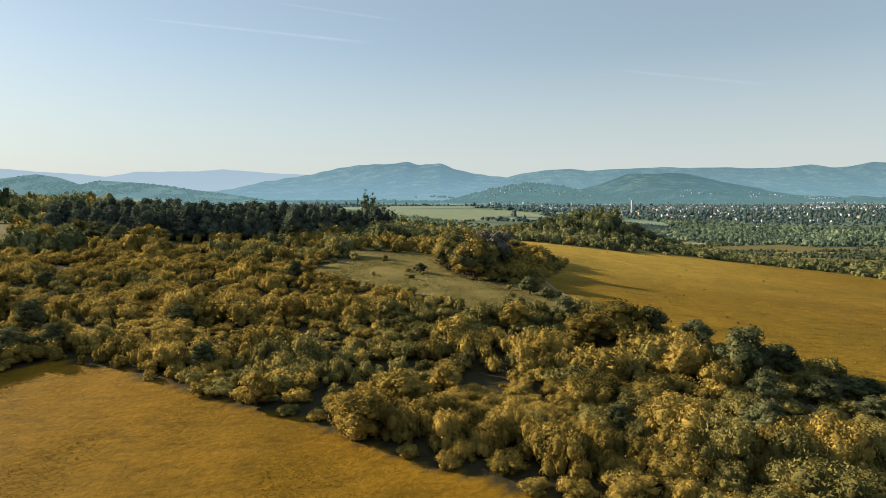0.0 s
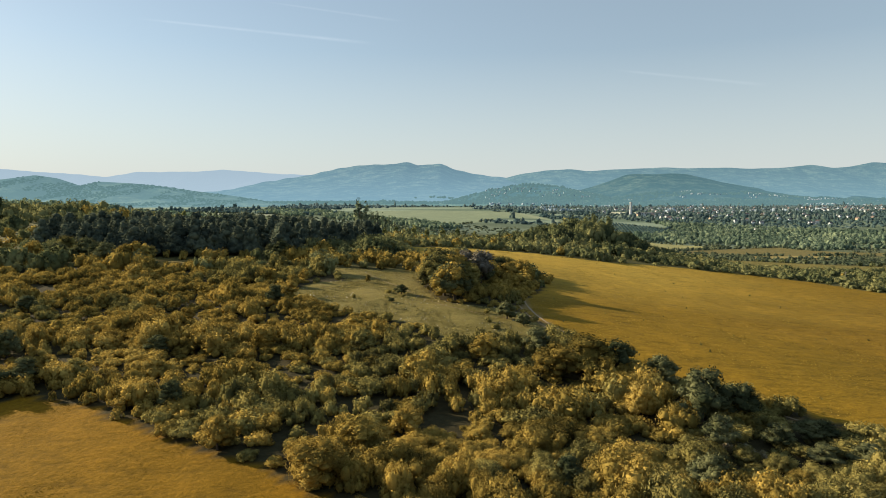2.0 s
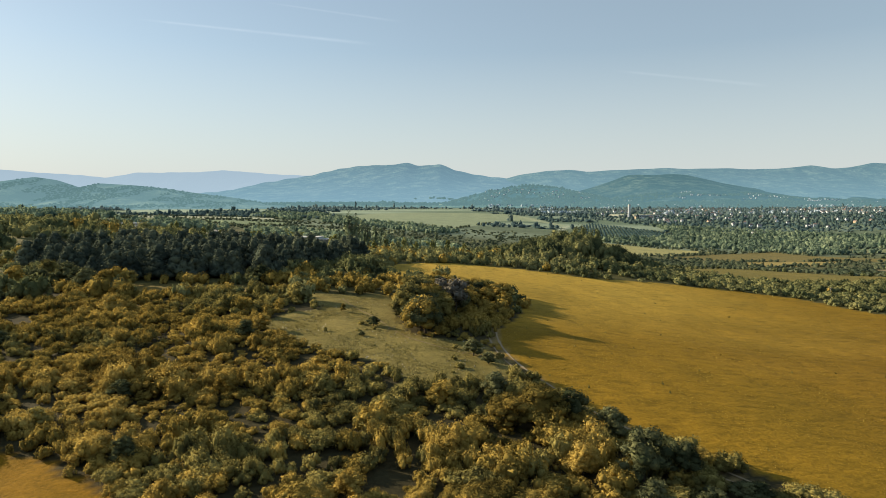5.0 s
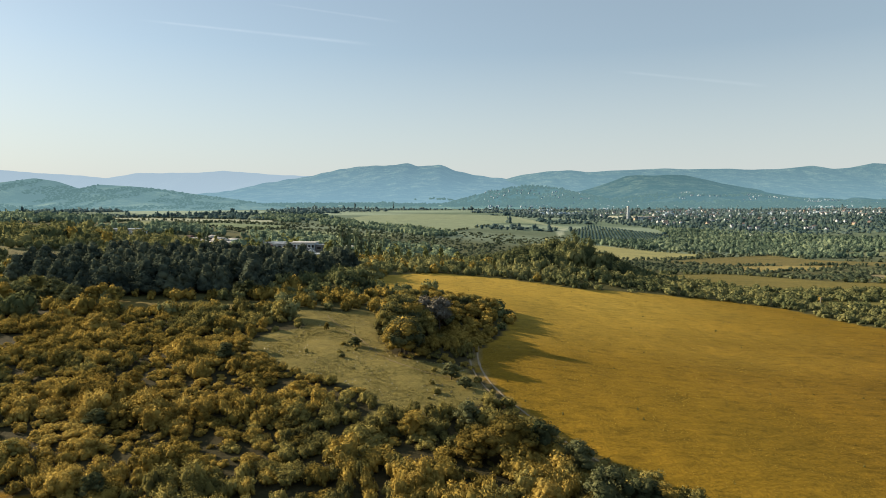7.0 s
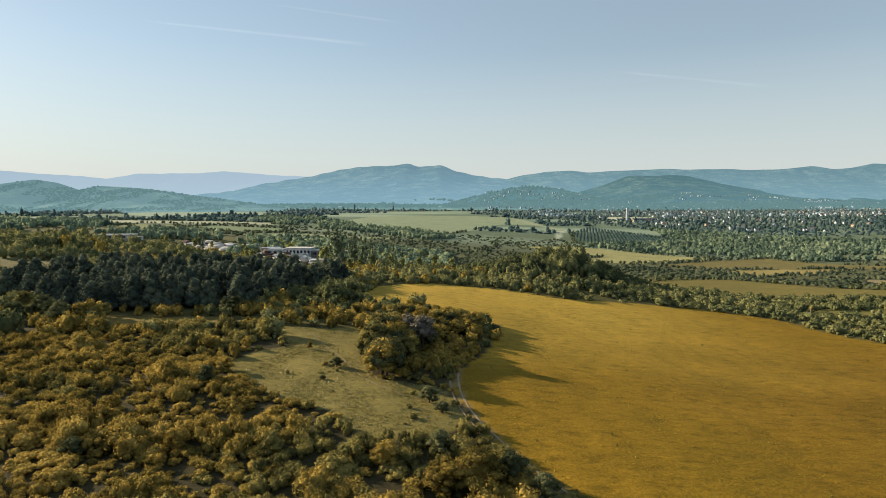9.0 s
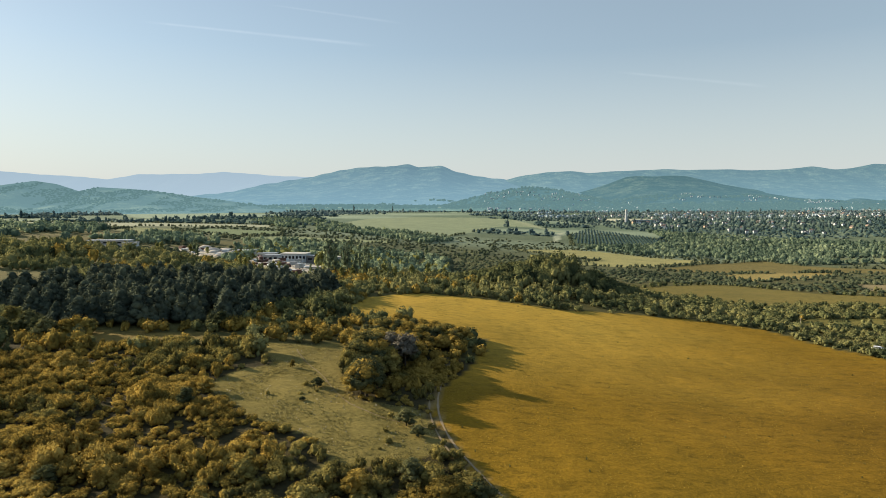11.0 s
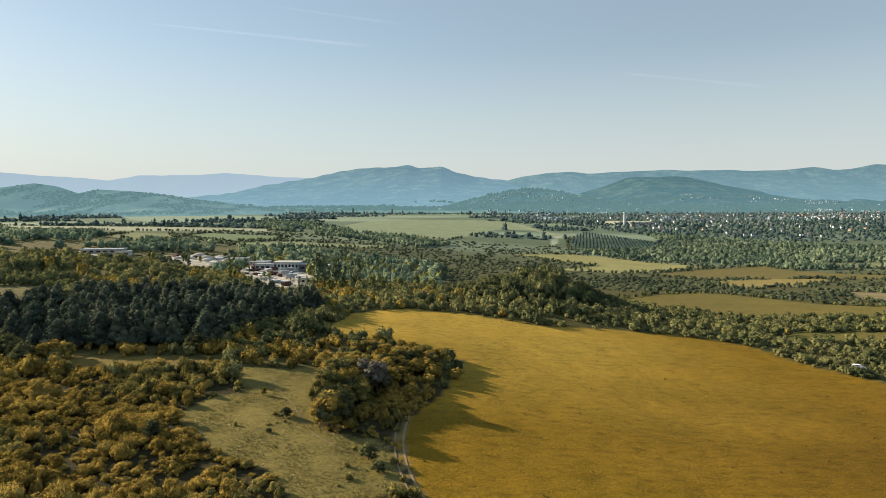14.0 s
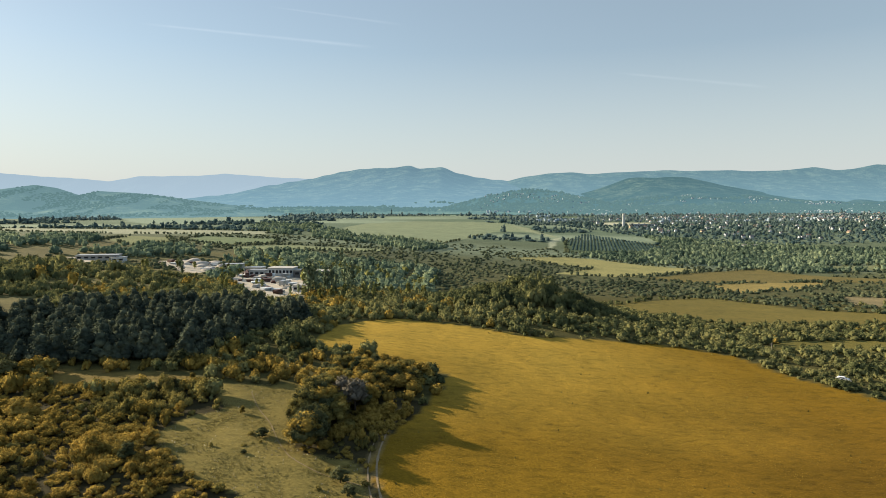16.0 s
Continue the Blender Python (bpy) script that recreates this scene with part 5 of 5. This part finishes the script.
trucks = [make_truck("parked truck with a rust-red body", M_RUST), make_truck("parked truck with a grey metal body", M_METAL)]
for j, (x0, y0, q) in enumerate([(-84, 396, 0.3), (-76, 404, 1.2), (-95, 385, 2.0), (-70, 368, 0.1), (-101, 412, 0.7), (-62, 345, 1.4)]):
    m = place(x0, y0, q, sink=0.0)
    if j < 2:
        trucks[j].matrix_basis = m
    else:
        put_copy(trucks[j % 2], m)
for j, (x0, y0, hh) in enumerate([(-99, 380, 4), (-104, 398, 4.5), (-110, 404, 5), (-90, 362, 3.5), (-72, 330, 4.0), (-67, 322, 4.5), (-58, 400, 11), (-62, 410, 9), (-120, 424, 5), (-126, 432, 6), (-138, 412, 5),
                                  (-145, 402, 6), (-152, 420, 6), (-116, 416, 4)]):
    plant(golden if j % 3 else poplars, j % 2, x0, y0, hh, 1.5)

# wooden pole by the meadow's far edge
pole = tagged(new("utility_pole"), "pale weathered wooden pole among bushes", "pole")
pole.matrix_basis = place(145.5, 222.0)
piece("shaft", tube((0, 0, -0.5), (0, 0, 4.0), 0.15, 0.11, 10), M_POLE, pole)
piece("crossarm", box(-0.6, 0.6, -0.06, 0.06, 3.5, 3.64), M_POLE, pole)

# wheel ruts of the farm track and the footpaths through the clearing
M_RUT = plain_material("bare_pale_soil", (0.25, 0.19, 0.11), 0.95, 1.5, 0.25)


def ribbon(name, line, side, width, label):
    """A worn strip of bare soil laid over the grass along a line."""
    p = np.array(line, float)
    s = np.linspace(0, len(p) - 1, len(p) * 14)
    x, y = np.interp(s, np.arange(len(p)), p[:, 0]), np.interp(s, np.arange(len(p)), p[:, 1])
    for _ in range(30):
        x[1:-1], y[1:-1] = (x[:-2] + 2 * x[1:-1] + x[2:]) / 4, (y[:-2] + 2 * y[1:-1] + y[2:]) / 4
    tx, ty = np.gradient(x), np.gradient(y)
    n = np.hypot(tx, ty)
    nx, ny = -ty / n, tx / n
    w = width * (1 + 0.35 * wobble(x, y, 2.5, 5))
    v = []
    for o in (-0.5, 0.5):
        a, b = x + nx * (side + o * w), y + ny * (side + o * w)
        v.append(np.stack([a, b, ground_z(a, b) + 0.10 * wobble(a, b, 6, 3) * np.clip(1 - b / 400, 0, 1) + 0.05], 1))
    m = len(x)
    i = np.arange(m - 1)
    me = build_mesh(name, np.concatenate(v), np.stack([i, i + m, i + m + 1, i + 1], 1), M_RUT, True)
    return tagged(new(name, me), label, "track", kind="structure")


ribbon("track_1", TRACK, -0.72, 0.34, "pale wheel rut of the farm track")
ribbon("track_2", TRACK, 0.72, 0.26, "pale wheel rut of the farm track")
ribbon("track_3", [(-13, 131), (-9, 122), (-4, 114), (-1, 107), (3, 100), (9, 95), (16, 92)], 0, 0.16, "faint footpath worn through the clearing")

# ---------------------------------------------------------------- grass
def grass(name, poly, count, height, label, seed, material=None):
    rr = np.random.RandomState(seed)
    p = np.array(poly)
    x = rr.uniform(max(-60, p[:, 0].min()), p[:, 0].max(), count * 3)
    y = rr.uniform(max(20, p[:, 1].min()), p[:, 1].max(), count * 3)
    k = inside(poly, x, y) & in_sight(x, y, 4) & (y > 20) & (near_line(TRACK, x, y) > 0.9)
    x, y = x[k][:count], y[k][:count]
    n = len(x)
    z = ground_z(x, y) - 0.03
    hh = height * rr.uniform(0.5, 1.5, n) * (1 + 0.4 * wobble(x, y, 7, seed))
    vs, fs, ns = [], [], []
    for b in range(3):
        a = rr.uniform(-1.2, 1.2, n)
        w = hh * rr.uniform(0.25, 0.5, n)
        lx, ly = rr.normal(0, 0.35, n) * hh, rr.normal(0, 0.35, n) * hh
        v = np.stack([np.stack([x - np.cos(a) * w, y - np.sin(a) * w, z], 1), np.stack([x + np.cos(a) * w, y + np.sin(a) * w, z], 1), np.stack([x + lx, y + ly, z + hh], 1)], 1)
        fs.append(np.arange(n * 3).reshape(-1, 3) + b * n * 3)
        vs.append(v.reshape(-1, 3))
        ns.append(np.repeat(unit(np.stack([rr.normal(0, 0.25, n), rr.normal(0, 0.25, n) - 0.15, np.ones(n)], 1)), 3, 0))
    me = leafy_mesh(name, (np.concatenate(vs), np.concatenate(fs), np.concatenate(ns)), material or M_STRAW)
    return tagged(new(name, me), label, "grass", kind="stuff")


grass("meadow_grass", FRONT, 26000, 0.05, "dry golden grass tufts of the hay meadow", 5, M_STALK)
grass("field_grass", MEADOW, 34000, 0.10, "dry golden grass tufts of the large meadow", 6)
grass("weed_tufts", MEADOW, 130, 0.30, "dark green weed tufts scattered in the meadow", 9, M_GREEN)
grass("clearing_grass", CLEARING, 16000, 0.12, "pale dry grass tufts of the clearing", 8, M_DRY)
grass("clearing_herbs", CLEARING, 2200, 0.15, "olive herbs among the clearing's dry grass", 18, M_GREEN)
grass("clearing_seed_heads", CLEARING, 700, 0.16, "whitish seed heads among the clearing's grass", 28, M_PALE)
